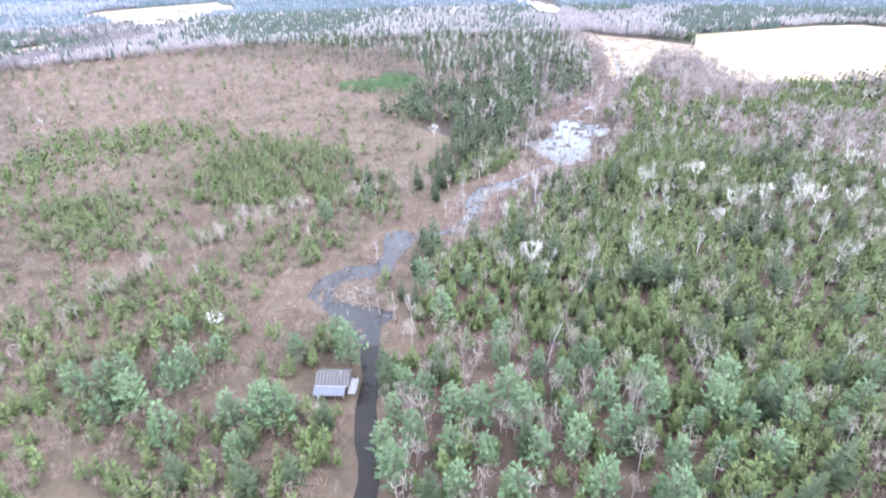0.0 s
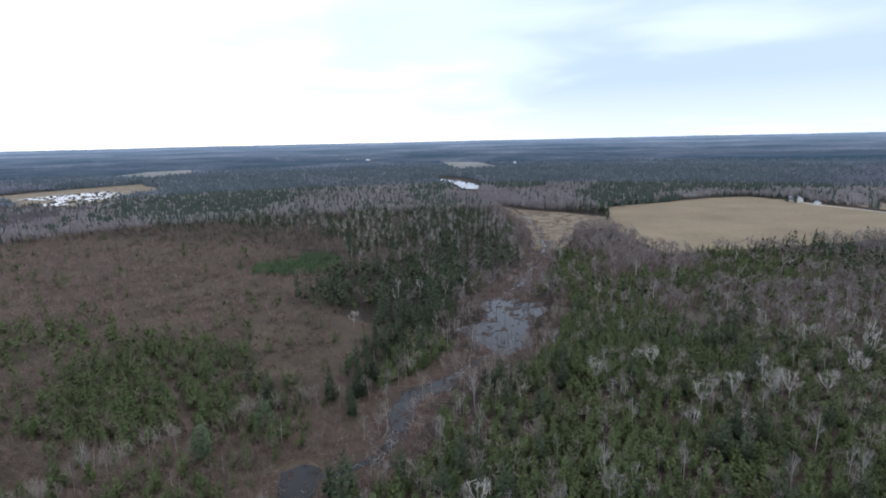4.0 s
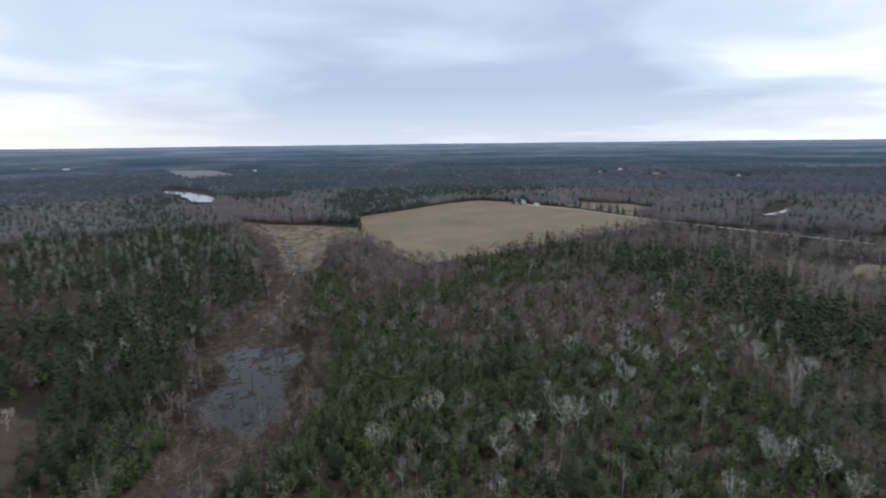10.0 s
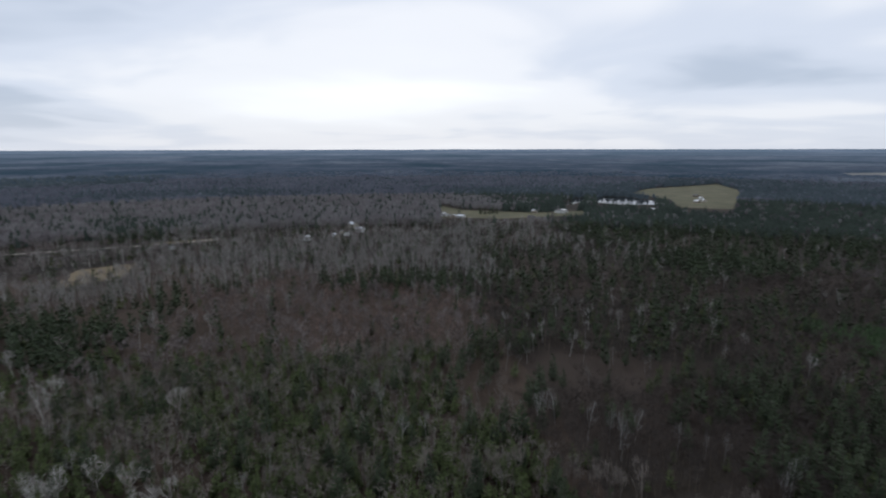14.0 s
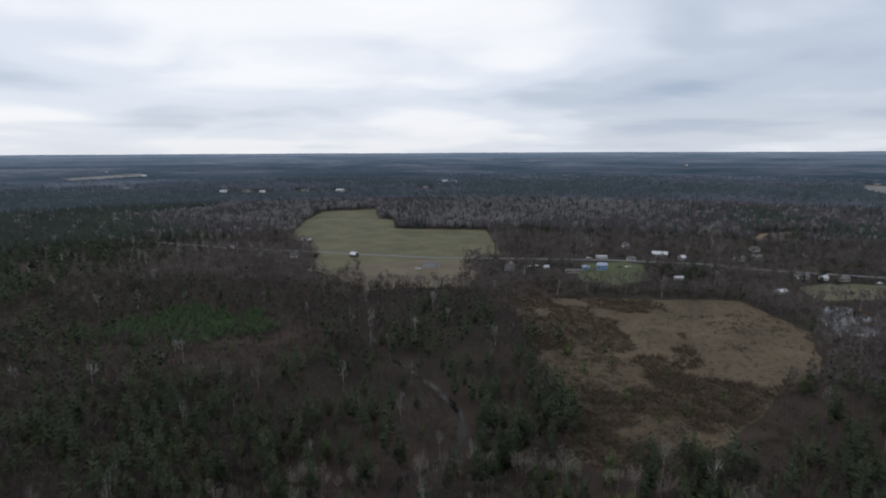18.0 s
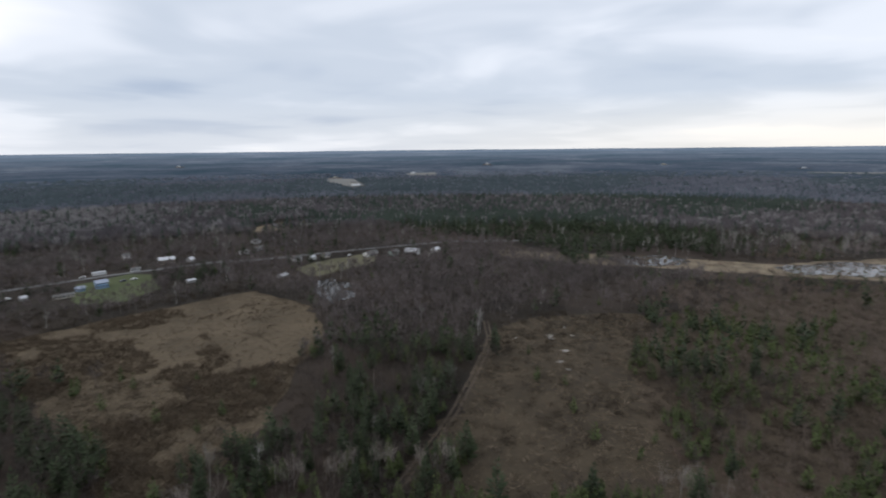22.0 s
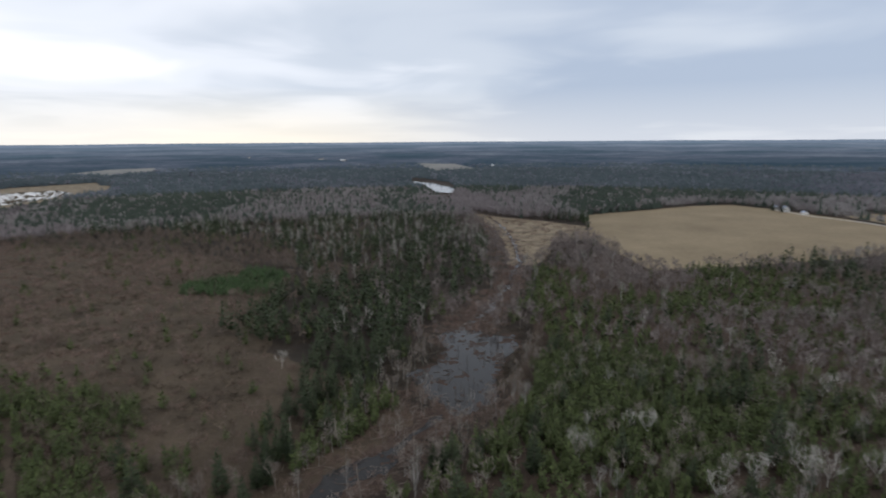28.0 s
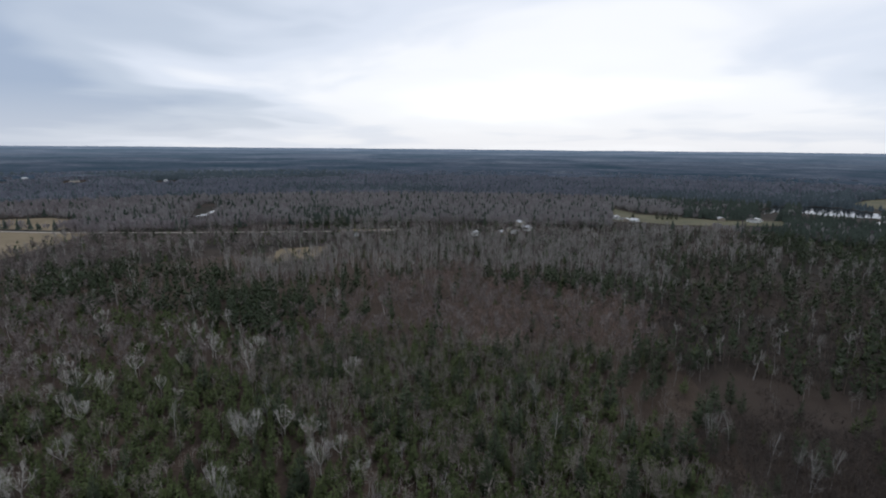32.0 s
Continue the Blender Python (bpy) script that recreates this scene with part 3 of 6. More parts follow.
def densities(x, y):
    """How many of each kind stand on a square of 16 m, point by point."""
    d = np.hypot(x - HOVER[0], y - HOVER[1])
    big, small = np.where(d < 1000, fractal(x, y, 300, 11), fractal(x, y, 760, 17)), fractal(x, y, 52, 23)
    conifer = np.clip((big - 0.5) * 11 + 0.3, 0.04, 0.97)[:, None]
    grey = np.clip((fractal(x, y, 380, 31) - 0.5) * 10 + 0.25, 0.05, 0.95)[:, None]
    out = conifer * np.array([[0.6, 8, 0.9, 0.5, 0]]) + (1 - conifer) * ((1 - grey) * np.array([[0.3, 0.4, 6.5, 0.8, 1]]) + grey * np.array([[0.3, 0.6, 2.5, 4.2, 1]]))
    west = (x < -22) & (y > -72) & (x > -480) & (y < 670)
    out[west] = (26.0, 1.0, 17.0, 0.05, 16)
    east = (x > -13) & (x < 264) & (y > 32) & (y < 480)
    out[east] = (32, 2.4, 28, 1.2, 4)
    near_start = (y < 136) & (y > 32) & (np.abs(x - 40) < 96) & (x > -10)
    out[near_start] = (30.0, 1.5, 16.0, 0.3, 22)
    south = (x > 8) & (y < 32) & (y > -256) & (x < 320)
    out[south] = (5, 6.5, 46, 0.7, 1)
    corner = (x > -140) & (x < 12) & (y < -10) & (y > -150)
    out[corner] = (8, 5, 28, 0.5, 5)
    village = (x > -330) & (x < 300) & (y < -235) & (y > -445)
    out[village] = (0.2, 0.5, 18, 0.3, 7)
    bare_west = (x > -330) & (x < -100) & (y > -262) & (y < -100)
    out[bare_west] = (0.3, 0.4, 34, 0.2, 5)
    done = np.zeros(len(x), bool)
    far_west = west & (d > 290)
    out[far_west] *= (0.1, 0.6, 1.6, 1.0, 0.8)
    out[west & (y < 210) & (y > 40)] *= (0.75, 1.0, 1.0, 1.0, 1.3)
    wx, wy = warp(x, y)
    for poly, row in COVER:
        here = inside(wx, wy, poly) & ~done
        out[here] = row
        done |= here
    clump = np.clip((small - 0.4) * 7, 0.04, 1.6)
    pines_west = inside(x, y, PINE_WEST)
    clump = np.where(pines_west | (y < 190), np.clip((small - 0.3) * 5, 0.1, 1.3), clump)
    loose = (west & ~done) | pines_west | inside(x, y, PINE_BLOCK) | inside(x, y, PINE_BLOCK_NORTH)
    out[loose, 0] *= clump[loose] * 1.2
    out[loose, 1] *= clump[loose] * 1.2
    young = east & ~done & (y > 136)
    swathe = np.clip((fractal(x, y, 74, 57) - 0.42) * 7, 0, 1)
    mixed = young | (near_start & ~done)
    out[mixed, 0] *= 0.5 + 1.1 * swathe[mixed]
    out[mixed, 2] *= 1.35 - 1.0 * swathe[mixed]
    gap = np.clip((fractal(x, y, 40, 41) - 0.3) * 4, 0.4, 1.3)
    out[south, 0:2] *= np.clip((small[south] - 0.34) * 6, 0.25, 2.0)[:, None]
    out[~loose] *= gap[~loose][:, None]
    wet = np.minimum(off_line(x, y, BROOK_MID), off_line(x, y, BROOK_UP))
    bank = np.minimum(np.minimum(wet, off_line(x, y, BROOK_DOWN) + 16), off_line(x, y, BEND) + 4)
    shore = off_line(x, y, POND + POND[:1])
    bank = np.minimum(bank, shore)
    out[bank < 13, 0] = 0.05
    out[bank < 13, 1] = 0.0
    out[bank < 13, 2] = 9
    out[bank < 13, 3] = 0.5
    out[bank < 13, 4] = 26
    out[(wet < 24) & (y > 440)] = (0, 0, 9, 0.4, 14)
    out[(bank < 2.2) & (shore > 2)] = 0
    out[off_line(x, y, BEND) < 2.0] = 0
    out[off_line(x, y, BROOK_DOWN) < np.where(y < 20, 2.0, 4.0)] = 0
    hidden = (off_line(x - 0.5, y - 3, BROOK_DOWN) < 3.0) & (y < 0)
    out[hidden] *= (0.0, 0.0, 0.3, 0.5, 1.0)
    for poly in OPEN_LAND + WATERS:
        out[inside(x, y, poly)] = 0
    for line, half in ((ROAD, 5), (DRIVE, 7), (LANE, 2.6)):
        out[off_line(x, y, line) < half] = 0
    for line in TRAILS:
        out[off_line(x, y - 0.6, line) < 1.4] = 0
    for hx, hy in YARDS:
        out[(np.abs(x - hx) < 11) & (y > hy - 7) & (y < hy + 26)] *= 0.08
    house = np.hypot(x + 28, y - 88) < 9
    out[house] = 0
    return out, d


# ---- meshes ----
def raw_mesh(name, verts, tris, mats, index=None, smooth=False):
    """A mesh from arrays of corners and triangles."""
    me = bpy.data.meshes.new(name)
    verts, tris = np.asarray(verts, np.float32), np.asarray(tris, np.int32)
    me.vertices.add(len(verts))
    me.vertices.foreach_set("co", verts.ravel())
    me.loops.add(tris.size)
    me.loops.foreach_set("vertex_index", tris.ravel())
    me.polygons.add(len(tris))
    me.polygons.foreach_set("loop_start", np.arange(0, tris.size, 3, dtype=np.int32))
    for m in mats:
        me.materials.append(m)
    if index is not None:
        me.polygons.foreach_set("material_index", np.asarray(index, np.int32))
    if smooth:
        me.polygons.foreach_set("use_smooth", np.ones(len(tris), bool))
    me.update(calc_edges=True)
    return me


def part(name, bm, material, parent, label=""):
    """Links a bmesh as one mesh object under a thing or a part."""
    me = bpy.data.meshes.new(name)
    bm.to_mesh(me)
    bm.free()
    me.materials.append(material)
    ob = new(name, me)
    ob.parent = parent
    if label:
        tagged(ob, label)
    return ob


def patch(name, poly, z, material, label, category, step=9.0, wander=2.4):
    """A flat piece of land with an uneven edge, a hand above the ground."""
    ring = []
    n = len(poly)
    for k in range(n):
        (x0, y0), (x1, y1) = poly[k], poly[(k + 1) % n]
        m = max(1, int(math.hypot(x1 - x0, y1 - y0) / step))
        for s in range(m):
            x, y = x0 + (x1 - x0) * s / m, y0 + (y1 - y0) * s / m
            jag = 0.5 * wander
            ring.append((x + wander * noise.noise((x * 0.08, y * 0.08, 2.0)) + jag * noise.noise((x * 0.4, y * 0.4, 3.0)), y + wander * noise.noise((x * 0.08, y * 0.08, 7.0)) + jag * noise.noise((x * 0.4, y * 0.4, 9.0))))
    xs, ys = np.array(ring).T
    zs = height(xs, ys) + z
    bm = bmesh.new()
    face = bm.faces.new([bm.verts.new(v) for v in zip(xs, ys, zs)])
    bmesh.ops.triangulate(bm, faces=[face])
    bmesh.ops.recalc_face_normals(bm, faces=bm.faces)
    if sum(f.normal.z for f in bm.faces) < 0:
        bmesh.ops.reverse_faces(bm, faces=bm.faces)
    return tagged(part(name, bm, material, None), label, category, kind="structure")


def ribbon(name, line, widths, z, material, label, category, wander=0.6):
    """A strip of varying width along a line."""
    pts = []
    for (x0, y0), (x1, y1) in zip(line, line[1:]):
        m = max(1, int(math.hypot(x1 - x0, y1 - y0) / 4.5))
        pts += [(x0 + (x1 - x0) * s / m, y0 + (y1 - y0) * s / m) for s in range(m)]
    pts.append(line[-1])
    for _ in range(3):
        pts = [pts[0]] + [((a[0] + 2 * b[0] + c[0]) / 4, (a[1] + 2 * b[1] + c[1]) / 4) for a, b, c in zip(pts, pts[1:], pts[2:])] + [pts[-1]]
    bm = bmesh.new()
    rows = []
    for k, (x, y) in enumerate(pts):
        a, b = pts[max(k - 1, 0)], pts[min(k + 1, len(pts) - 1)]
        tx, ty = b[0] - a[0], b[1] - a[1]
        ln = math.hypot(tx, ty) or 1
        w = np.interp(k / max(len(pts) - 1, 1), np.linspace(0, 1, len(widths)), widths) / 2
        l, r = w + wander * noise.noise((x * 0.13, y * 0.13, 1.0)), w + wander * noise.noise((x * 0.13, y * 0.13, 5.0))
        h = float(height(np.array([x]), np.array([y]))[0]) + z
        rows.append((bm.verts.new((x - ty / ln * l, y + tx / ln * l, h)), bm.verts.new((x + ty / ln * r, y - tx / ln * r, h))))
    for (a, b), (c, d) in zip(rows, rows[1:]):
        bm.faces.new((b, d, c, a))
    return tagged(part(name, bm, material, None), label, category, kind="structure")


# ---- ground ----
def build_ground():
    radii = [0.0] + list(np.geomspace(10, 4850, 130))
    turns = 200
    verts, tris = [], []
    for r in radii[1:]:
        a = np.linspace(0, 2 * np.pi, turns, endpoint=False)
        verts.append(np.stack([HOVER[0] + r * np.cos(a), HOVER[1] + r * np.sin(a)], 1))
    xy = np.concatenate([[HOVER], *verts])
    z = height(xy[:, 0], xy[:, 1])
    k = np.arange(turns)
    nxt = (k + 1) % turns
    tris.append(np.stack([0 * k, 1 + k, 1 + nxt], 1))
    for ring in range(len(radii) - 2):
        a, b = 1 + ring * turns, 1 + (ring + 1) * turns
        tris += [np.stack([a + k, b + k, b + nxt], 1), np.stack([a + k, b + nxt, a + nxt], 1)]
    me = raw_mesh("ground", np.c_[xy, z], np.concatenate(tris), [M_GROUND], smooth=True)
    tagged(new("ground", me), "brown forest floor and bog of leaf litter", "ground", kind="structure")


build_ground()
patch("ground_west_brush", WEST_BRUSH, 0.02, M_BRUSHLAND, "open reddish-brown brush land of dead fern and grass", "brush land", wander=4)
patch("ground_east_brush", EAST_BRUSH, 0.022, M_LITTER, "reddish-brown litter under young pines and saplings", "brush land", wander=4)
patch("ground_sedge_marsh", MARSH, 0.06, M_MARSH, "long band of pale dead sedge in the marsh", "marsh", wander=6)
patch("ground_sedge_marsh_north", MARSH_NORTH, 0.06, M_MARSH, "pale dead sedge round the far marsh water", "marsh", wander=8)
patch("ground_sedge", SEDGE, 0.06, M_MARSH, "buff dead sedge along the brook beside the hay field", "marsh", wander=5)
patch("ground_hay_field", HAY, 0.09, M_HAY, "large tan mown hay field bordered by woods", "field", wander=3)
patch("ground_hay_field_far", HAY_FAR, 0.06, M_HAY, "small tan field beyond the gravel drive", "field")
patch("ground_pasture", OLIVE, 0.06, M_OLIVE, "olive-green pasture behind the road houses", "field", wander=3)
patch("ground_pasture_tan", TAN_GRASS, 0.1, M_TAN_GRASS, "tan dead grass along the pasture's lower edge", "field", wander=5)
patch("ground_lawn", LAWN, 0.09, M_LAWN, "green mown lawn round the blue house", "lawn")
patch("ground_lawn_west", LAWN_WEST, 0.09, M_OLIVE, "olive grass strip beside the road", "lawn")
patch("ground_meadow", MEADOW, 0.1, M_MEADOW, "tan overgrown meadow of dead grass", "meadow", wander=4)
patch("ground_rough", ROUGH, 0.05, M_MEADOW, "rough brown meadow growing over with shrubs", "meadow", wander=5)
patch("ground_clearing", CLEARING, 0.06, M_CLEAR, "olive-brown clearing beside the pine blocks", "clearing", wander=6)
patch("ground_field_far", OPEN_FAR_A, 0.3, M_OLIVE, "small far field among the woods", "field")
patch("ground_field_far_south", OPEN_FAR_B, 0.3, M_OLIVE, "far pale green pasture with a few buildings", "field")
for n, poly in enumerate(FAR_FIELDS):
    patch("ground_far_field", poly, 1.0, M_HAZED_FIELD, "pale far field between woods", "field")
patch("ground_field_strip", FIELD_STRIP, 0.1, M_HAY, "narrow pale strip of field beside far houses", "field")
patch("ground_opening", OPEN_FAR_C, 0.1, M_HAY, "small tan opening in the birch woods", "field")
patch("ground_yard_far", OPEN_FAR_D, 0.1, M_BUFF, "pale open yard beyond the road", "field")
for name, poly, label in (("water_pond", POND, "dark beaver pond reflecting the grey sky"), ("water_bend_pool", POOL_BEND, "still dark pool round the bend of the brook"),
                          ("water_lower_pool", POOL_LOW, "still dark pool above the cabin"), ("water_middle_pool", POOL_MID, "long dark pool on the brook"),
                          ("water_far_pool", POOL_NORTH, "far pale pool on the brook"), ("water_marsh", MARSH_WATER_A, "bright open water in the marsh"),
                          ("water_marsh_middle", MARSH_WATER_B, "bright open water in the marsh"), ("water_marsh_north", MARSH_WATER_C, "bright open water in the marsh"),
                          ("water_marsh_far", MARSH_WATER_N, "bright far open water in the marsh"), ("water_flooded_brush", FLOOD, "flooded hollow with standing brush"),
                          ("water_far_pond_east", POND_EAST, "narrow bright pond in the woods"), ("water_far_pond_small", POND_SOUTH_SMALL, "small bright far pond among bare woods"), ("water_far_pond_south", POND_SOUTH_EAST, "bright far pond beside a field")):
    patch(name, poly, 0.16 if "far" not in name else 0.6, M_OPEN_WATER if "marsh" in name or "far" in name or "flood" in name else M_WATER, label, "water", 1.8 if poly in (POND, POOL_BEND, POOL_LOW, POOL_MID) else 3.5, 1.6 if "pool" in name and "far" not in name else 4.5)
ribbon("ground_bog_middle", BROOK_MID, (14, 11, 13, 12), 0.03, M_MUD, "dark wet bank of the brook", "bog", 7)
ribbon("ground_bog_up", BROOK_UP, (18, 12, 9, 7, 7, 7), 0.03, M_MUD, "dark wet bank of the brook", "bog", 6)
ribbon("water_brook_middle", BROOK_MID, (3.2, 2.6, 2.8, 2.6, 3.0, 2.6), 0.12, M_WATER, "narrow dark brook between brush banks", "water", 2.6)
ribbon("water_brook_up", BROOK_UP, (5, 2.6, 2, 1.6, 1.6, 1.6, 2, 4), 0.12, M_WATER, "narrow dark brook between brush banks", "water", 4)
ribbon("water_brook_down", BROOK_DOWN, (5, 4.2, 3.6, 3.2, 3.0, 2.8, 2.4, 2.2), 0.12, M_BROOK, "narrow dark brook winding through the woods", "water", 1.6)
ribbon("water_bend", BEND, (2.4, 2.0, 3, 3, 3, 4, 4), 0.14, M_WATER, "dark still bend of the brook above the cabin", "water", 1.0)
ribbon("road", ROAD, (5.5, 5.5), 0.18, M_ASPHALT, "grey country road past the houses", "road", 0.2)
ribbon("road_gravel_drive", DRIVE, (5, 5), 0.2, M_GRAVEL, "pale gravel drive from the farm", "road", 0.3)
for line in TRAILS:
    ribbon("ground_trail", line, (1.2, 2.4, 1.6, 1.0), 0.07, M_TRAIL, "pale trodden grass trail winding through the brush", "trail", 1.2)
for side in (-1.1, 1.1):
    ribbon("ground_lane_rut", [(x + side * 0.5, y - side * 0.85) for x, y in LANE], (0.9, 1.0), 0.1, M_TRACK, "bare rutted wheel track", "track", 0.3)


# ---- trees: patterns ----
def sliver(points, tris, a, b, wide, rng):
    """A thin flat stick from a to b."""
    a, b = np.asarray(a, float), np.asarray(b, float)
    side = np.cross(b - a, rng.normal(size=3))
    side *= wide / 2 / (np.linalg.norm(side) + 1e-9)
    k = len(points)
    points += [a - side, a + side, b]
    tris.append((k, k + 1, k + 2))


def ring(points, c, d, r, sides):
    d = d / np.linalg.norm(d)
    u = np.cross(d, (0.3, 0.9, 0.1))
    u /= np.linalg.norm(u)
    v = np.cross(d, u)
    k = len(points)
    points += [c + r * (math.cos(q) * u + math.sin(q) * v) for q in np.arange(sides) * 2 * np.pi / sides]
    return list(range(k, k + sides))


def bridge(tris, a, b):
    n = len(a)
    for s in range(n):
        e = (s + 1) % n
        tris += [(a[s], a[e], b[e]), (a[s], b[e], b[s])]


def stem(points, tris, a, b, ra, rb, sides=4):
    """A tapered round stick."""
    a, b = np.asarray(a, float), np.asarray(b, float)
    bridge(tris, ring(points, a, b - a, ra, sides), ring(points, b, b - a, rb, sides))


def limbed(points, tris, path, radii, limbs, sides=4):
    """A trunk through the points of a path, with limbs grown out of its sides. Limbs: rung, middle, end, radius."""
    rungs = []
    for k, (c, r) in enumerate(zip(path, radii)):
        d = path[min(k + 1, len(path) - 1)] - path[max(k - 1, 0)]
        rungs.append(ring(points, c, d, r, sides))
    for a, b in zip(rungs, rungs[1:]):
        bridge(tris, a, b)
    for rung, mid, end, r in limbs:
        a, b = rungs[rung], rungs[rung + 1]
        far = max(range(sides), key=lambda q: float(np.dot(points[a[q]] - path[rung], mid - path[rung])))
        foot = [a[far - 1], a[far], a[(far + 1) % sides]]
        one = ring(points, mid, end - mid, r * 0.65, 3)
        two = ring(points, end, end - mid, r * 0.2, 3)
        bridge(tris, foot, one)
        bridge(tris, one, two)


def conifer(rng, tall, wide, boughs, size, low=0.06, shape=0.8, trunk=True):
    """A trunk and a crown of pointed boughs in a spiral that narrows upward. Returns trunk and crown."""
    tp, tt, cp, ct = [], [], [], []
    lean = rng.normal(0, 0.012, 2) * tall
    if trunk:
        stem(tp, tt, (0, 0, -0.2), (lean[0], lean[1], tall * 0.97), wide * 0.04 + 0.05, 0.02, 3)
    bulge = rng.uniform(0, 6.28, 3)
    for n in range(boughs):
        f = 1 - math.sqrt(1 - (n + rng.rand()) / boughs * 0.985)
        a = n * 2.399 + rng.normal(0, 0.3)
        lump = 1 + 0.2 * math.sin(2 * a + bulge[0] + 5 * f) + 0.16 * math.sin(3 * a + bulge[1] - 9 * f)
        reach = (wide * (1 - f) ** shape * min(1.0, 0.5 + 3.0 * f) * lump + 0.12) * rng.uniform(0.7, 1.1)
        z = tall * (low + (0.95 - low) * f)
        root = reach * rng.uniform(0.0, 0.35)
        axis = np.array([lean[0] * f, lean[1] * f, 0])
        c, s = math.cos(a), math.sin(a)
        inner = axis + (c * root, s * root, z - rng.uniform(0.1, 0.3) * size)
        tip = axis + (c * reach, s * reach, z + size * rng.uniform(0.1, 0.95))
        half = size * rng.uniform(0.2, 0.42) * (1 - 0.5 * f)
        side = np.array([-s, c, rng.normal(0, 0.5)]) * half
        k = len(cp)
        mid = inner * 0.55 + tip * 0.45
        cp += [inner + (0, 0, 0.25 * size), mid - side, tip, mid + side]
        ct += [(k, k + 1, k + 2), (k, k + 2, k + 3)]
    return (tp, tt), (cp, ct)


def plumed(rng, tall, wide, whorls=9):
    """A white pine: whorls of level limbs, each with plumes of needles that turn up at the end."""
    tp, tt, cp, ct = [], [], [], []
    stem(tp, tt, (0, 0, -0.2), (0, 0, tall * 0.96), 0.22, 0.03, 5)
    for w in range(whorls):
        f = (w + 0.3 * rng.rand()) / whorls
        z = tall * (0.16 + 0.78 * f)
        reach = wide * min(1.0, 0.62 + 1.6 * f) * (1 - f) ** 0.62 + 0.5
        turn, arms = rng.uniform(0, 6.28), 6 if w < whorls - 2 else 4
        for k in range(arms):
            a = turn + k * 6.283 / arms + rng.normal(0, 0.2)
            long = reach * rng.uniform(0.65, 1.12)
            d = np.array([math.cos(a), math.sin(a), 0.0])
            end = d * long + (0, 0, z + long * rng.uniform(0.05, 0.32) + 0.5 * f)
            foot = np.array([0, 0, z - 0.1])
            stem(tp, tt, foot, foot * 0.2 + end * 0.8, 0.05, 0.02, 3)
            for q in range(9):
                s = rng.uniform(0.3, 1.0)
                c = foot * (1 - s) + end * s + rng.normal(0, 0.14 * long ** 0.5, 3)
                b = a + rng.normal(0, 0.9)
                ln = rng.uniform(0.5, 1.0) * (0.55 + 0.14 * long)
                out = np.array([math.cos(b) * ln, math.sin(b) * ln, ln * rng.uniform(0.15, 0.8)])
                side = np.array([-math.sin(b), math.cos(b), rng.normal(0, 0.6)]) * ln * rng.uniform(0.25, 0.42)
                n = len(cp)
                cp += [c - out * 0.35, c + out * 0.2 - side, c + out, c + out * 0.2 + side]
                ct += [(n, n + 1, n + 2), (n, n + 2, n + 3)]
    return (tp, tt), (cp, ct)


def domed(rng, tall, wide, twigs, thick, trunk, fork=0.4, limbs=7):
    """Leafless tree with an uneven round crown: a trunk that forks into limbs, each with a lobe of twigs."""
    tp, tt, cp, ct = [], [], [], []
    rungs = 6
    lean = rng.normal(0, 0.04, 2) * tall
    path = [np.array([lean[0] * (k / rungs) ** 2, lean[1] * (k / rungs) ** 2, tall * 0.9 * k / rungs - (0.2 if k == 0 else 0)]) for k in range(rungs + 1)]
    lobes, grown = [], []
    heart, radii = np.array([lean[0] * 0.6, lean[1] * 0.6, tall * 0.66]), np.array([wide, wide, tall * 0.34])
    n = max(limbs, 6)
    for k in range(n):
        a, u = k * 2.4 + rng.normal(0, 0.35), -0.55 + 1.45 * ((k * 0.618) % 1.0)
        out = math.sqrt(max(1 - u * u, 0.05)) * rng.uniform(0.75, 1.0)
        way = np.array([math.cos(a) * out, math.sin(a) * out, u])
        rung = min(int((fork + 0.3 * rng.rand() + 0.15 * max(u, 0)) * rungs), rungs - 1)
        end = heart + way * radii * 0.78
        end[2] = max(end[2], path[rung][2] + 0.06 * tall)
        lobes.append((path[rung], end, way))
        grown.append((rung, path[rung] * 0.45 + end * 0.55 - (0, 0, 0.03 * tall), end, trunk * 0.6))
    for k in range(twigs):
        foot, tip, way = lobes[k % n]
        a0 = foot + (tip - foot) * rng.uniform(0.5, 1.0)
        goal = way + rng.normal(0, 0.7, 3) + (0, 0, 0.15)
        goal /= max(np.linalg.norm(goal), 0.6)
        out = a0 * 0.3 + (heart + goal * radii * rng.uniform(0.8, 1.12)) * 0.7
        ends = (a0, out) if k % 5 < 2 else (out, a0)
        sliver(cp, ct, *ends, thick * rng.uniform(0.6, 1.3), rng)
    if limbs:
        limbed(tp, tt, path, [trunk * (1 - 0.8 * k / rungs) for k in range(rungs + 1)], grown, 5)
    else:
        stem(tp, tt, path[0], path[5], trunk, trunk * 0.2, 3)
    return (tp, tt), (cp, ct)


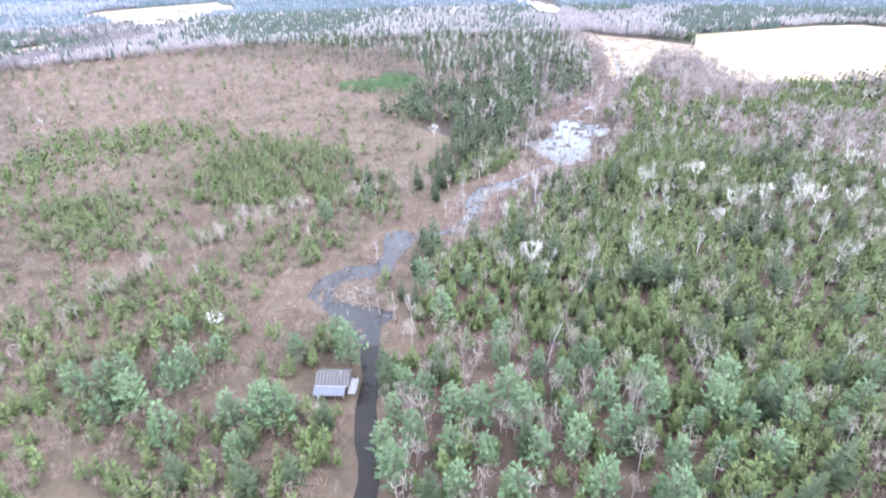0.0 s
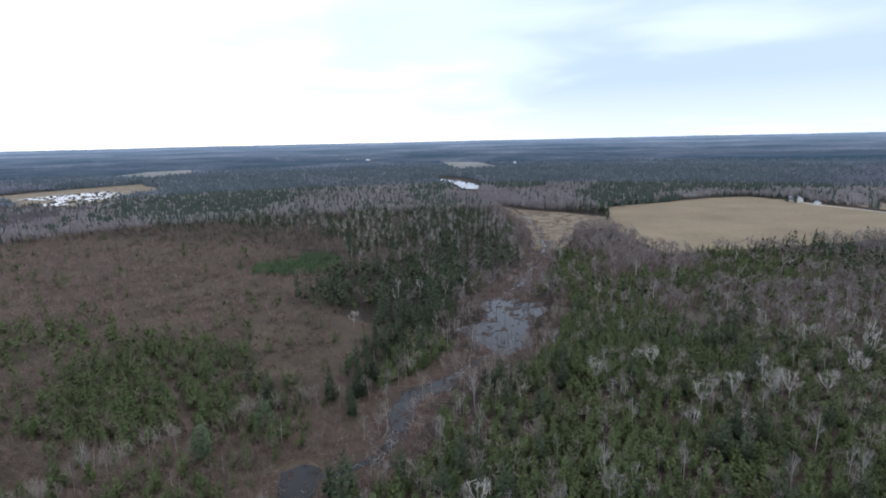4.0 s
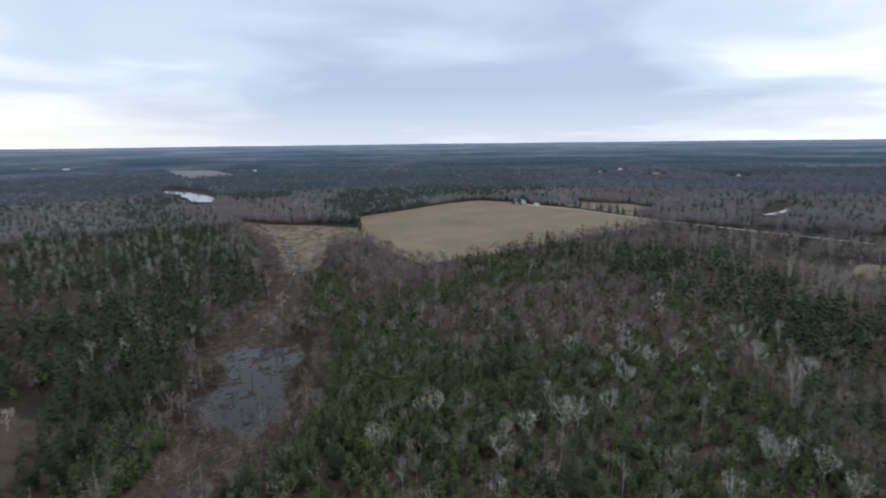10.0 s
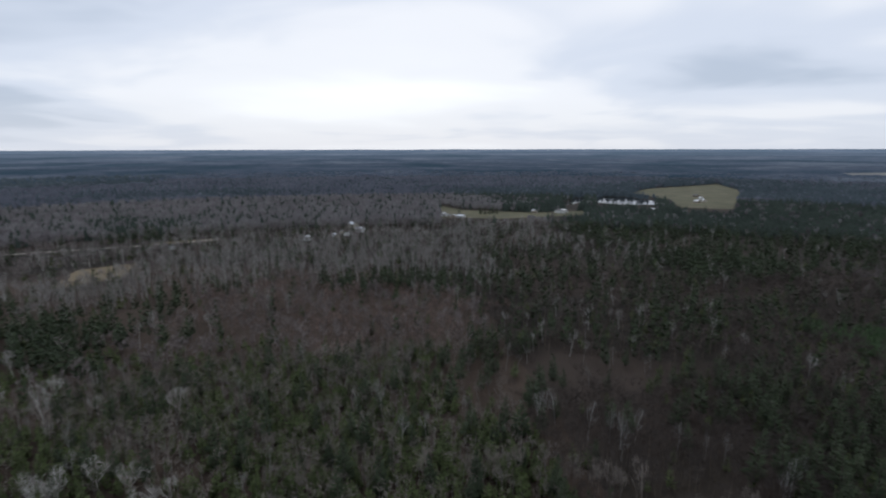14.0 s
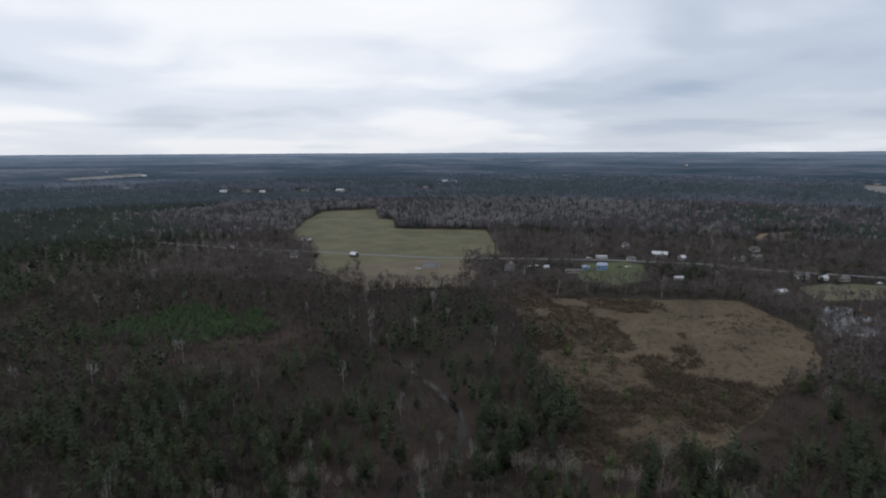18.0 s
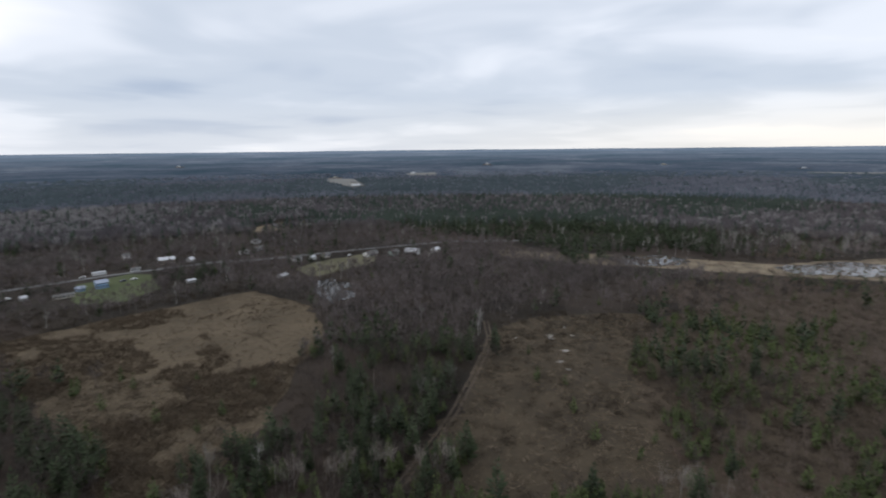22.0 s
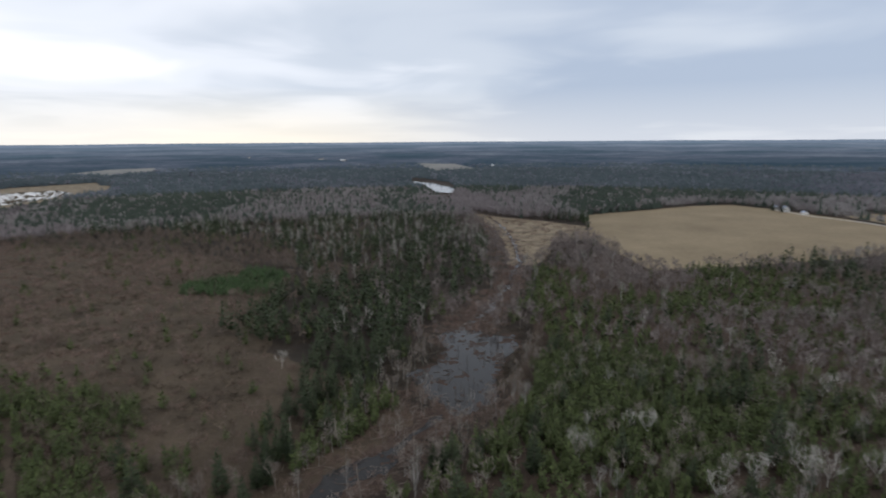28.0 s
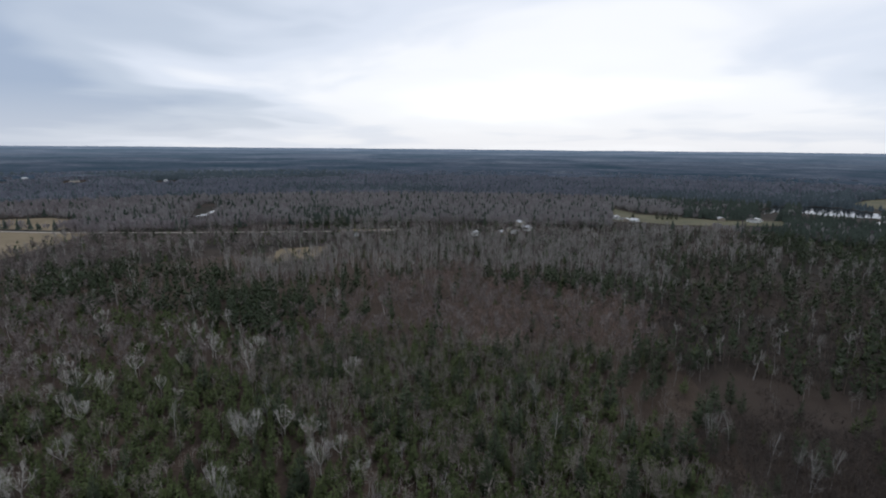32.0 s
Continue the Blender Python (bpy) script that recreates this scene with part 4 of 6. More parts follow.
def branching(rng, tall, wide):
    """A birch: forked trunk, limbs that curve out to a round crown, branches on them, and fine twigs. Returns the white wood and the twigs."""
    tp, tt, cp, ct = [], [], [], []
    heart, radii = np.array([0, 0, tall * 0.62]), np.array([wide, wide, tall * 0.38])
    fork = np.array([rng.normal(0, 0.15), rng.normal(0, 0.15), tall * rng.uniform(0.18, 0.32)])
    stem(tp, tt, (0, 0, -0.2), fork, 0.15, 0.12, 5)
    for k in range(11):
        a, u = k * 2.4 + rng.normal(0, 0.3), 0.12 + 0.87 * ((k * 0.618) % 1.0)
        way = np.array([math.cos(a) * math.sqrt(1 - u * u), math.sin(a) * math.sqrt(1 - u * u), u])
        end = heart + way * radii * rng.uniform(0.8, 1.0)
        elbow = fork * 0.5 + end * 0.5 + way * (0.12 * wide, 0.12 * wide, -0.05 * tall)
        stem(tp, tt, fork, elbow, 0.06, 0.045, 3)
        stem(tp, tt, elbow, end, 0.045, 0.025, 3)
        for _ in range(9):
            s = rng.uniform(0.2, 1.0)
            root = elbow * (1 - s) + end * s
            goal = way + rng.normal(0, 0.55, 3)
            tip = root * 0.5 + (heart + goal / max(np.linalg.norm(goal), 0.7) * radii * 1.05) * 0.5
            sliver(tp, tt, *((root, tip) if rng.rand() < 0.5 else (tip, root)), 0.11, rng)
            for _ in range(3):
                f = rng.uniform(0.3, 1.0)
                b = root * (1 - f) + tip * f
                sliver(cp, ct, b, b + rng.normal(0, 0.42, 3) + way * 0.35 + (0, 0, 0.25), 0.06, rng)
    return (tp, tt), (cp, ct)


def shrub(rng, tall, wide, stems_n, thick):
    pts, tris = [], []
    for _ in range(stems_n):
        a, b = rng.uniform(0, 6.28, 2)
        r = wide * 0.45 * math.sqrt(rng.rand())
        base = np.array([math.cos(a) * r, math.sin(a) * r, -0.05])
        sliver(pts, tris, base, base + (math.cos(b) * wide * 0.4, math.sin(b) * wide * 0.4, tall * rng.uniform(0.5, 1.1)), thick, rng)
    return (pts, tris)


def joined(*pieces):
    """Several (points, tris) as one pattern, with the number of each piece by triangle."""
    v, f, idx, n = [], [], [], 0
    for k, (p, t) in enumerate(pieces):
        v.append(np.array(p, float))
        f.append(np.array(t, int) + n)
        idx.append(np.full(len(t), k))
        n += len(p)
    return np.concatenate(v), np.concatenate(f), np.concatenate(idx)


def planted(name, patterns, xy, sizes, mats, label, category, rng, tilt=0.05):
    """One mesh with a tree at every place, patterns taken in turn."""
    vs, fs, ids, n = [], [], [], 0
    pick = rng.randint(0, len(patterns), len(xy))
    for p, (v, f, idx) in enumerate(patterns):
        at = np.flatnonzero(pick == p)
        if not len(at):
            continue
        a = rng.uniform(0, 2 * np.pi, len(at))
        c, s = np.cos(a), np.sin(a)
        fat = sizes[at] * rng.uniform(0.85, 1.2, len(at))
        x = (v[None, :, 0] * c[:, None] - v[None, :, 1] * s[:, None]) * fat[:, None]
        y = (v[None, :, 0] * s[:, None] + v[None, :, 1] * c[:, None]) * fat[:, None]
        z = v[None, :, 2] * sizes[at][:, None]
        lx, ly = rng.normal(0, tilt, (2, len(at)))
        x, y = x + z * lx[:, None] + xy[at, 0][:, None], y + z * ly[:, None] + xy[at, 1][:, None]
        z = z + height(xy[at, 0], xy[at, 1])[:, None]
        vs.append(np.stack([x, y, z], -1).reshape(-1, 3))
        fs.append((f[None] + (np.arange(len(at)) * len(v))[:, None, None]).reshape(-1, 3) + n)
        ids.append(np.tile(idx, len(at)))
        n += len(v) * len(at)
    if not vs:
        return None
    me = raw_mesh(name, np.concatenate(vs), np.concatenate(fs), mats, np.concatenate(ids))
    return tagged(new(name, me), label, category, kind="stuff")


# ---- where the trees stand ----
def scatter(cell, reach, seed):
    """Points on a shaken grid within reach of the hover place."""
    rng = np.random.RandomState(seed)
    n = int(2 * reach / cell)
    gx, gy = np.meshgrid(np.arange(n), np.arange(n))
    x = HOVER[0] - reach + (gx.ravel() + rng.rand(n * n)) * cell
    y = HOVER[1] - reach + (gy.ravel() + rng.rand(n * n)) * cell
    keep = np.hypot(x - HOVER[0], y - HOVER[1]) < reach
    return x[keep], y[keep], rng


def rings(r0, r1, ratio, seed):
    """Points at a spacing that grows with the distance."""
    rng = np.random.RandomState(seed)
    xs, ys, cells = [], [], []
    r = r0
    while r < r1:
        n = int(2 * np.pi / ratio)
        a = (np.arange(n) + rng.rand(n)) * 2 * np.pi / n
        rr = r * (1 + ratio * (rng.rand(n) - 0.5))
        xs.append(HOVER[0] + rr * np.cos(a))
        ys.append(HOVER[1] + rr * np.sin(a))
        cells.append(np.full(n, r * ratio))
        r *= 1 + ratio
    return np.concatenate(xs), np.concatenate(ys), np.concatenate(cells), rng


KINDS = ("pine", "dark", "brown", "grey", "shrub")
P_RNG = np.random.RandomState(21)
near_patterns = {
    "pine": [joined(*conifer(P_RNG, 6.6, 1.8, 44, 1.15)) for _ in range(8)],
    "dark": [joined(*conifer(P_RNG, 13.0, 2.7, 96, 1.3, 0.1, 0.85)) for _ in range(7)],
    "brown": [joined(*domed(P_RNG, 7.8, 2.1, 46, 0.125, 0.075, 0.25, 0)) for _ in range(9)],
    "grey": [joined(*domed(P_RNG, 11.0, 2.1, 66, 0.07, 0.09, 0.35, 0)) for _ in range(7)],
    "shrub": [joined(shrub(P_RNG, 1.7, 4.4, 34, 0.1)) for _ in range(7)],
}
mid_patterns = {
    "pine": [joined(conifer(P_RNG, 7.4, 2.1, 26, 1.9, trunk=False)[1]) for _ in range(8)],
    "dark": [joined(conifer(P_RNG, 14.0, 3.0, 30, 2.5, 0.08, 0.85, False)[1]) for _ in range(7)],
    "brown": [joined(*domed(P_RNG, 11.0, 3.0, 34, 0.36, 0.14, 0.25, 0)) for _ in range(9)],
    "grey": [joined(*domed(P_RNG, 13.0, 2.2, 34, 0.3, 0.2, 0.3, 0)) for _ in range(7)],
    "shrub": [joined(shrub(P_RNG, 2.2, 6.0, 22, 0.22)) for _ in range(7)],
}


def far_conifer(rng):
    """A far pointed tree of unit size, three uneven tiers."""
    pts, tris = [], []
    for z0, z1, r in ((0.1, 0.6, 0.3), (0.4, 0.85, 0.22), (0.62, 1.05, 0.13)):
        k = len(pts)
        a = rng.uniform(0, 6.28)
        pts += [np.array([math.cos(a + q) * r * rng.uniform(0.75, 1.25), math.sin(a + q) * r * rng.uniform(0.75, 1.25), z0 + rng.normal(0, 0.04)]) for q in (0, 2.09, 4.19)]
        pts.append(np.array([rng.normal(0, 0.02), rng.normal(0, 0.02), z1]))
        tris += [(k, k + 1, k + 3), (k + 1, k + 2, k + 3), (k + 2, k, k + 3)]
    return pts, tris


def far_bare(rng, twigs):
    """A far leafless tree of unit size: limbs fanning out of a fork."""
    pts, tris = [], []
    for n in range(twigs):
        a, u = n * 2.4 + rng.normal(0, 0.3), rng.uniform(0.0, 1.0)
        end = np.array([math.cos(a) * (1 - u * u) ** 0.5 * 0.3, math.sin(a) * (1 - u * u) ** 0.5 * 0.3, 0.52 + 0.34 * u])
        sliver(pts, tris, end, end * (0.35, 0.35, 0) + (0, 0, rng.uniform(0.05, 0.3)), rng.uniform(0.08, 0.14), rng)
    return pts, tris


far_patterns = {"dark": [joined(far_conifer(P_RNG)) for _ in range(10)], "brown": [joined(far_bare(P_RNG, 9)) for _ in range(10)], "grey": [joined(far_bare(P_RNG, 9)) for _ in range(10)]}
MATS = {"pine": [M_BARK, M_PINE], "dark": [M_BARK, M_DARK], "brown": [M_GREY, M_BROWN], "grey": [M_GREY, M_GREY_TWIGS], "shrub": [M_SHRUB]}
WORDS = {"pine": "young green pines", "dark": "dark green conifers", "brown": "leafless brown saplings", "grey": "leafless pale grey aspens", "shrub": "low leafless reddish-brown shrubs"}


def sown(cell, reach, seed, least, most, factor=1.0):
    """Places by kind between two distances."""
    x, y, rng = scatter(cell, reach, seed)
    d = np.hypot(x - HOVER[0], y - HOVER[1])
    keep = (d >= least) & (d < most)
    x, y = x[keep], y[keep]
    rows, d = densities(x, y)
    chance = rows * cell * cell / 256 * factor
    total = chance.sum(1)
    roll = rng.rand(len(x)) * np.maximum(total, 1.0)
    edges = np.cumsum(chance, 1)
    kind = (roll[:, None] > edges).sum(1)
    return {k: np.stack([x[kind == n], y[kind == n]], 1) for n, k in enumerate(KINDS)}, rng


def reddish(xy):
    """Where the brush is of the reddish sort: the open west, the maples in the east, and the banks."""
    x, y = xy[:, 0], xy[:, 1]
    bank = np.minimum(np.minimum(off_line(x, y, BROOK_MID), off_line(x, y, BROOK_UP)), off_line(x, y, BEND) + 4) < 22
    x, y = warp(x, y)
    start = (y > 30) & (y < 240) & (np.abs(x) < 110)
    return start | inside(x, y, RED_WEST) | inside(x, y, RED_EAST) | inside(x, y, PINE_WEST) | bank


def build_woods():
    near, rng = sown(2.3, 224, 5, 0, 224)
    # what lies below and behind the camera all the time is thinned out
    for k, xy in near.items():
        d = np.hypot(xy[:, 0] - HOVER[0], xy[:, 1] - HOVER[1])
        ahead = (xy[:, 1] > 45) & (np.abs(xy[:, 0] - 12) < 32 + 0.75 * (xy[:, 1] + 3))
        near[k] = xy[(d > 100) | ahead | (rng.rand(len(d)) < 0.25)]
    singles = {}
    for k, count in (("pine", 420), ("dark", 180), ("brown", 280), ("grey", 120)):
        xy = near[k]
        # those in front of the start and round the hover place stand singly
        rank = np.minimum(np.hypot((xy[:, 0] - 22) * 0.6, xy[:, 1] - 99) * 0.8, np.abs(np.hypot(xy[:, 0] - HOVER[0], xy[:, 1] - HOVER[1]) - 131) + 22)
        order = np.argsort(rank)
        singles[k] = xy[order[:count]]
        near[k] = xy[order[count:]]
    for k, xy in list(near.items()):
        if k == "shrub":
            red = reddish(xy)
            planted("heath", near_patterns[k], xy[~red], rng.uniform(0.65, 1.3, (~red).sum()), [M_HEATH], "low dark brown heath and brush covering the ground", "shrubs", rng)
            xy = xy[red]
        if k == "brown":
            south = xy[:, 1] < 32
            planted("alder_growth", near_patterns[k], xy[south], rng.uniform(0.65, 1.3, south.sum()), [M_WEST_TWIGS, M_ALDER], "dense dark leafless alders and saplings", "woods", rng)
            xy = xy[~south]
            west = xy[:, 0] < -12
            planted("brush_growth", near_patterns[k], xy[west], rng.uniform(0.55, 1.1, west.sum()), [M_WEST_TWIGS, M_WEST_TWIGS], "thickets of leafless brown saplings", "woods", rng)
            xy = xy[~west]
        planted(f"{k}_growth" if k != "shrub" else "shrubs", near_patterns[k], xy, rng.uniform(0.65, 1.3, len(xy)), MATS[k], f"dense stand of {WORDS[k]}" if k != "shrub" else WORDS[k] + " covering the ground", "woods", rng)
    mid, rng = sown(4.5, 608, 6, 224, 608, 0.8)
    for k, xy in mid.items():
        if k == "shrub":
            red = reddish(xy)
            planted("heath_cover", mid_patterns[k], xy[~red], rng.uniform(0.65, 1.3, (~red).sum()), [M_HEATH], "low dark brown heath and brush covering the ground", "shrubs", rng)
            xy = xy[red]
        if k == "brown":
            red = inside(*warp(xy[:, 0], xy[:, 1]), RED_EAST) | inside(*warp(xy[:, 0], xy[:, 1]), RED_WEST)
            red &= rng.rand(len(xy)) < 0.62
            planted("red_maple_woods", mid_patterns[k], xy[red], rng.uniform(0.5, 0.95, red.sum()), [M_RED_TWIGS, M_RED_TWIGS], "low woods of leafless reddish-brown maples", "woods", rng)
            xy = xy[~red]
            south = (xy[:, 1] < 20) & (xy[:, 1] > -235) & (xy[:, 0] > 0)
            planted("alder_woods", mid_patterns[k], xy[south], rng.uniform(0.65, 1.25, south.sum()), [M_WEST_TWIGS, M_ALDER], "woods of dark leafless alders and maples", "woods", rng)
            xy = xy[~south]
            west = (xy[:, 0] < -12) & (xy[:, 0] > -480) & (xy[:, 1] > -72)
            bare_south = xy[:, 1] < -60
            planted("southern_woods", mid_patterns[k], xy[bare_south], rng.uniform(0.65, 1.25, bare_south.sum()), [M_SOUTH_WOODS, M_SOUTH_WOODS], "woods of leafless brown hardwoods", "woods", rng)
            xy = xy[~bare_south]
            west = west[~bare_south]
            planted("brush_woods", mid_patterns[k], xy[west], rng.uniform(0.5, 0.95, west.sum()), [M_WEST_TWIGS, M_WEST_TWIGS], "thickets of leafless brown saplings", "woods", rng)
            xy = xy[~west]
        planted(f"{k}_woods" if k != "shrub" else "shrub_cover", mid_patterns[k], xy, rng.uniform(0.65, 1.25, len(xy)), [M_HAZED_BROWN, M_HAZED_BROWN] if k == "brown" else [M_GREY, M_GREY_TWIGS] if k == "grey" else MATS[k] if k == "shrub" else MATS[k][1:], f"woods of {WORDS[k]}", "woods", rng)
    x, y, cell, rng = rings(608, 1700, 0.0078, 9)
    outer = rings(1700, 1760, 0.013, 10)
    x, y, cell = np.concatenate([x, outer[0]]), np.concatenate([y, outer[1]]), np.concatenate([cell, outer[2]])
    rows, d = densities(x, y)
    weight = np.stack([rows[:, 1] + rows[:, 0] * 0.5, rows[:, 2], rows[:, 3]], 1)
    total = weight.sum(1)
    edges = np.cumsum(weight, 1) / np.maximum(total, 1e-6)[:, None]
    kind = (rng.rand(len(x))[:, None] > edges).sum(1)
    kind[(total < 0.6)] = 9
    for s in (20, 45, 70, 95, 120, 145):
        ax, ay = x + (x - HOVER[0]) / d * s, y + (y - HOVER[1]) / d * s
        for poly in WATERS + FAR_FIELDS + [OPEN_FAR_A, OPEN_FAR_B, FIELD_STRIP]:
            if poly not in (POND, FLOOD):
                kind[inside(ax, ay, poly) & (rng.rand(len(x)) < 1.3 - s / 145)] = 9
    for s in (-20, -45, -70, -95):
        ax, ay = x + (x - HOVER[0]) / d * s, y + (y - HOVER[1]) / d * s
        for poly in (POND_EAST, POOL_NORTH):
            kind[inside(ax, ay, poly)] = 9
    for hx, hy in FAR_YARDS:
        r = math.hypot(hx - HOVER[0], hy - HOVER[1])
        ux, uy = (hx - HOVER[0]) / r, (hy - HOVER[1]) / r
        deep, off = (x - hx) * ux + (y - hy) * uy, np.abs((y - hy) * ux - (x - hx) * uy)
        kind[(deep < 25) & (deep > -70 - r * 0.05) & (off < 24)] = 9
    wide = np.maximum(cell * 2.0, 12.0)
    high = np.where(d < 3900, np.minimum(cell * 0.1 + 11.5, 17.0), 6.0)
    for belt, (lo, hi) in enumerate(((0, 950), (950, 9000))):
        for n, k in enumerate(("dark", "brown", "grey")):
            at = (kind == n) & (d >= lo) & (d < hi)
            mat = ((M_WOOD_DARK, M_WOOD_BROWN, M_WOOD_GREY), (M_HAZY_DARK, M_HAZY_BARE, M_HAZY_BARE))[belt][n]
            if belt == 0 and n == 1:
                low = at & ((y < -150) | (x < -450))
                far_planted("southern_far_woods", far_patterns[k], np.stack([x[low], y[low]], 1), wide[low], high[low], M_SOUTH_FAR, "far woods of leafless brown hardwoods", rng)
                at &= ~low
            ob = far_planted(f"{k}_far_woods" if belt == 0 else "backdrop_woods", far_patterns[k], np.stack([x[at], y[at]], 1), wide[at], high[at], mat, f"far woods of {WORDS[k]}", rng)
            if belt:
                ob["kind"] = "structure"
    return singles


def far_planted(name, patterns, xy, wide, high, material, label, rng):
    vs, fs, n = [], [], 0
    pick = rng.randint(0, len(patterns), len(xy))
    for p, (v, f, _) in enumerate(patterns):
        at = np.flatnonzero(pick == p)
        a = rng.uniform(0, 2 * np.pi, len(at))
        c, s = np.cos(a) * wide[at], np.sin(a) * wide[at]
        x = v[None, :, 0] * c[:, None] - v[None, :, 1] * s[:, None] + xy[at, 0][:, None]
        y = v[None, :, 0] * s[:, None] + v[None, :, 1] * c[:, None] + xy[at, 1][:, None]
        z = v[None, :, 2] * (high[at] * rng.uniform(0.7, 1.2, len(at)))[:, None] + height(xy[at, 0], xy[at, 1])[:, None]
        vs.append(np.stack([x, y, z], -1).reshape(-1, 3))
        fs.append((f[None] + (np.arange(len(at)) * len(v))[:, None, None]).reshape(-1, 3) + n)
        n += len(v) * len(at)
    me = raw_mesh(name, np.concatenate(vs), np.concatenate(fs), [material])
    return tagged(new(name, me), label, "woods", kind="stuff")


def build_canopy():
    """The roof of the woods from one and a half kilometres to the horizon, ring after ring, paler with the air between."""
    radii = np.geomspace(1560, 4780, 210)
    turns = 1500
    a = np.linspace(0, 2 * np.pi, turns, endpoint=False)
    r, a = np.meshgrid(radii, a, indexing="ij")
    rng = np.random.RandomState(31)
    x, y = HOVER[0] + (r * np.cos(a)).ravel(), HOVER[1] + (r * np.sin(a)).ravel()
    d = r.ravel()
    tall = 8.5 + 6.0 * (fractal(x, y, 420, 37) - 0.5) + rng.uniform(-2.2, 2.2, len(x)) * np.clip(1.4 - d / 5000, 0.4, 1)
    ux, uy = (x - HOVER[0]) / d, (y - HOVER[1]) / d
    for q in (0, 30, 60, 90, 120):
        for poly in FAR_FIELDS:
            tall[inside(x + ux * q, y + uy * q, poly)] = -1.5
    for hx, hy in FAR_YARDS:
        far = math.hypot(hx - HOVER[0], hy - HOVER[1])
        wx, wy = (hx - HOVER[0]) / far, (hy - HOVER[1]) / far
        deep, off = (x - hx) * wx + (y - hy) * wy, np.abs((y - hy) * wx - (x - hx) * wy)
        tall[(deep < 25) & (deep > -70 - far * 0.05) & (off < 24)] = -1.5
    tall[d < 1570] = -1.0
    pts = np.c_[x, y, height(x, y) + tall]
    k = np.arange(turns)
    nxt = (k + 1) % turns
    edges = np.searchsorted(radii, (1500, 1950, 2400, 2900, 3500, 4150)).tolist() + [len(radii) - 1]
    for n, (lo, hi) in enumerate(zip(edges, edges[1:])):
        # the bluish emission that paints the haze grows from ring to ring
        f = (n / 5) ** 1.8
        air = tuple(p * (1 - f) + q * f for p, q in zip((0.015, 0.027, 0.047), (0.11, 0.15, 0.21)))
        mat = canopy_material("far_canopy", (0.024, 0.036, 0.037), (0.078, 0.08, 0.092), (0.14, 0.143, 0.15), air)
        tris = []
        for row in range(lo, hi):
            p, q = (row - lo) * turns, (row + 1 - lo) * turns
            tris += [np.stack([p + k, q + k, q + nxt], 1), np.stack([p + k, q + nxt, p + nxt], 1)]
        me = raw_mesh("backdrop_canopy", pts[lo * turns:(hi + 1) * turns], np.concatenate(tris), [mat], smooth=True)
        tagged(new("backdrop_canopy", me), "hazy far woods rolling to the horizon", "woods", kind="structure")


build_canopy()
SINGLES = build_woods()


def plantation(poly, seed):
    """A block of young conifers set close together."""
    x, y, rng = scatter(2.8, 480, seed)
    at = inside(*warp(x, y), poly)
    xy = np.stack([x[at], y[at]], 1)
    planted("pine_plantation", near_patterns["pine"], xy, rng.uniform(0.6, 0.95, len(xy)), [M_BARK, M_PLANTATION], "dense block of planted bright green young pines", "woods", rng)


plantation(GREEN_SOUTH, 61)
plantation(GREEN_NORTH, 62)


# ---- single trees ----
def tree_thing(name, trunk_piece, crown_piece, trunk_mat, crown_mat, label, category, group):
    """A tree as a thing: trunk with limbs, and crown."""
    base = new(name)
    for nm, (p, t), mat in (("trunk", trunk_piece, trunk_mat), ("crown", crown_piece, crown_mat)):
        ob = new(nm, raw_mesh(nm, p, t, [mat]))
        ob.parent = base
    return tagged(base, label, category, group)


def plant(models, xy, low, high, rng, first=None):
    """Copies of the models at the places; the models themselves take the first ones."""
    for n, (x, y) in enumerate(xy):
        s = rng.uniform(low, high)
        m = Matrix.LocRotScale((x, y, 0), Euler((rng.normal(0, 0.03), rng.normal(0, 0.03), rng.uniform(0, 6.28))), (1, 1, 1))
        model = models[n % len(models)]
        if n < len(models):
            model.matrix_basis = m @ Matrix.Scale(s, 4)
        else:
            ob = copy_thing(model, m)
            ob.scale = (s * rng.uniform(0.9, 1.15), s * rng.uniform(0.9, 1.15), s)


S_RNG = np.random.RandomState(77)
xy = SINGLES["pine"]
BIG_PINES = [(-11, 86), (-6, 85), (1, 80), (7, 79), (12, 84), (19, 96), (24, 93), (25, 82), (16, 80), (10, 98), (33, 86), (43, 86), (42, 92), (56, 87), (59, 93), (67, 93), (73, 96), (70, 86), (61, 85), (50, 82), (-11, 78), (102, 127), (78, 85), (31, 99), (-1, 133), (-14, 130), (-6, 114), (7, 118), (10, 104), (-83, 76), (-79, 79), (-68, 73), (-63, 80), (-61, 84), (-75, 81), (-73, 70), (-45, 73), (-39, 75), (-35, 74), (-39, 95), (-72, 100)]
BIG_PINES += [(-59, 93), (-31, 102), (-26, 95), (-45, 186), (-57, 170), (-12, 70), (-6, 72), (2, 71), (9, 70), (18, 71), (26, 73), (35, 76), (45, 73), (54, 75), (63, 76), (-56, 66), (-40, 64), (-8, 63), (4, 62), (15, 62), (30, 64), (42, 63), (86, 92), (92, 100)]
big_pines = [tree_thing("white_pine", *plumed(S_RNG, 12.0, 3.7), M_BARK, M_WHITE_PINE, "tall blue-green white pine with level plumed boughs", "pine tree", "white pines by the brook") for _ in range(6)]
plant(big_pines, BIG_PINES, 0.7, 1.15, S_RNG)
young = [tree_thing("young_pine", *conifer(S_RNG, 6.6, 1.8, 130, 0.9), M_BARK, M_PINE, "young green pine in dense new growth", "pine tree", "young pines") for _ in range(6)]
plant(young, [q for q in xy if np.min(np.hypot(*(np.array(BIG_PINES) - q).T)) > 2.6], 0.7, 1.35, S_RNG)
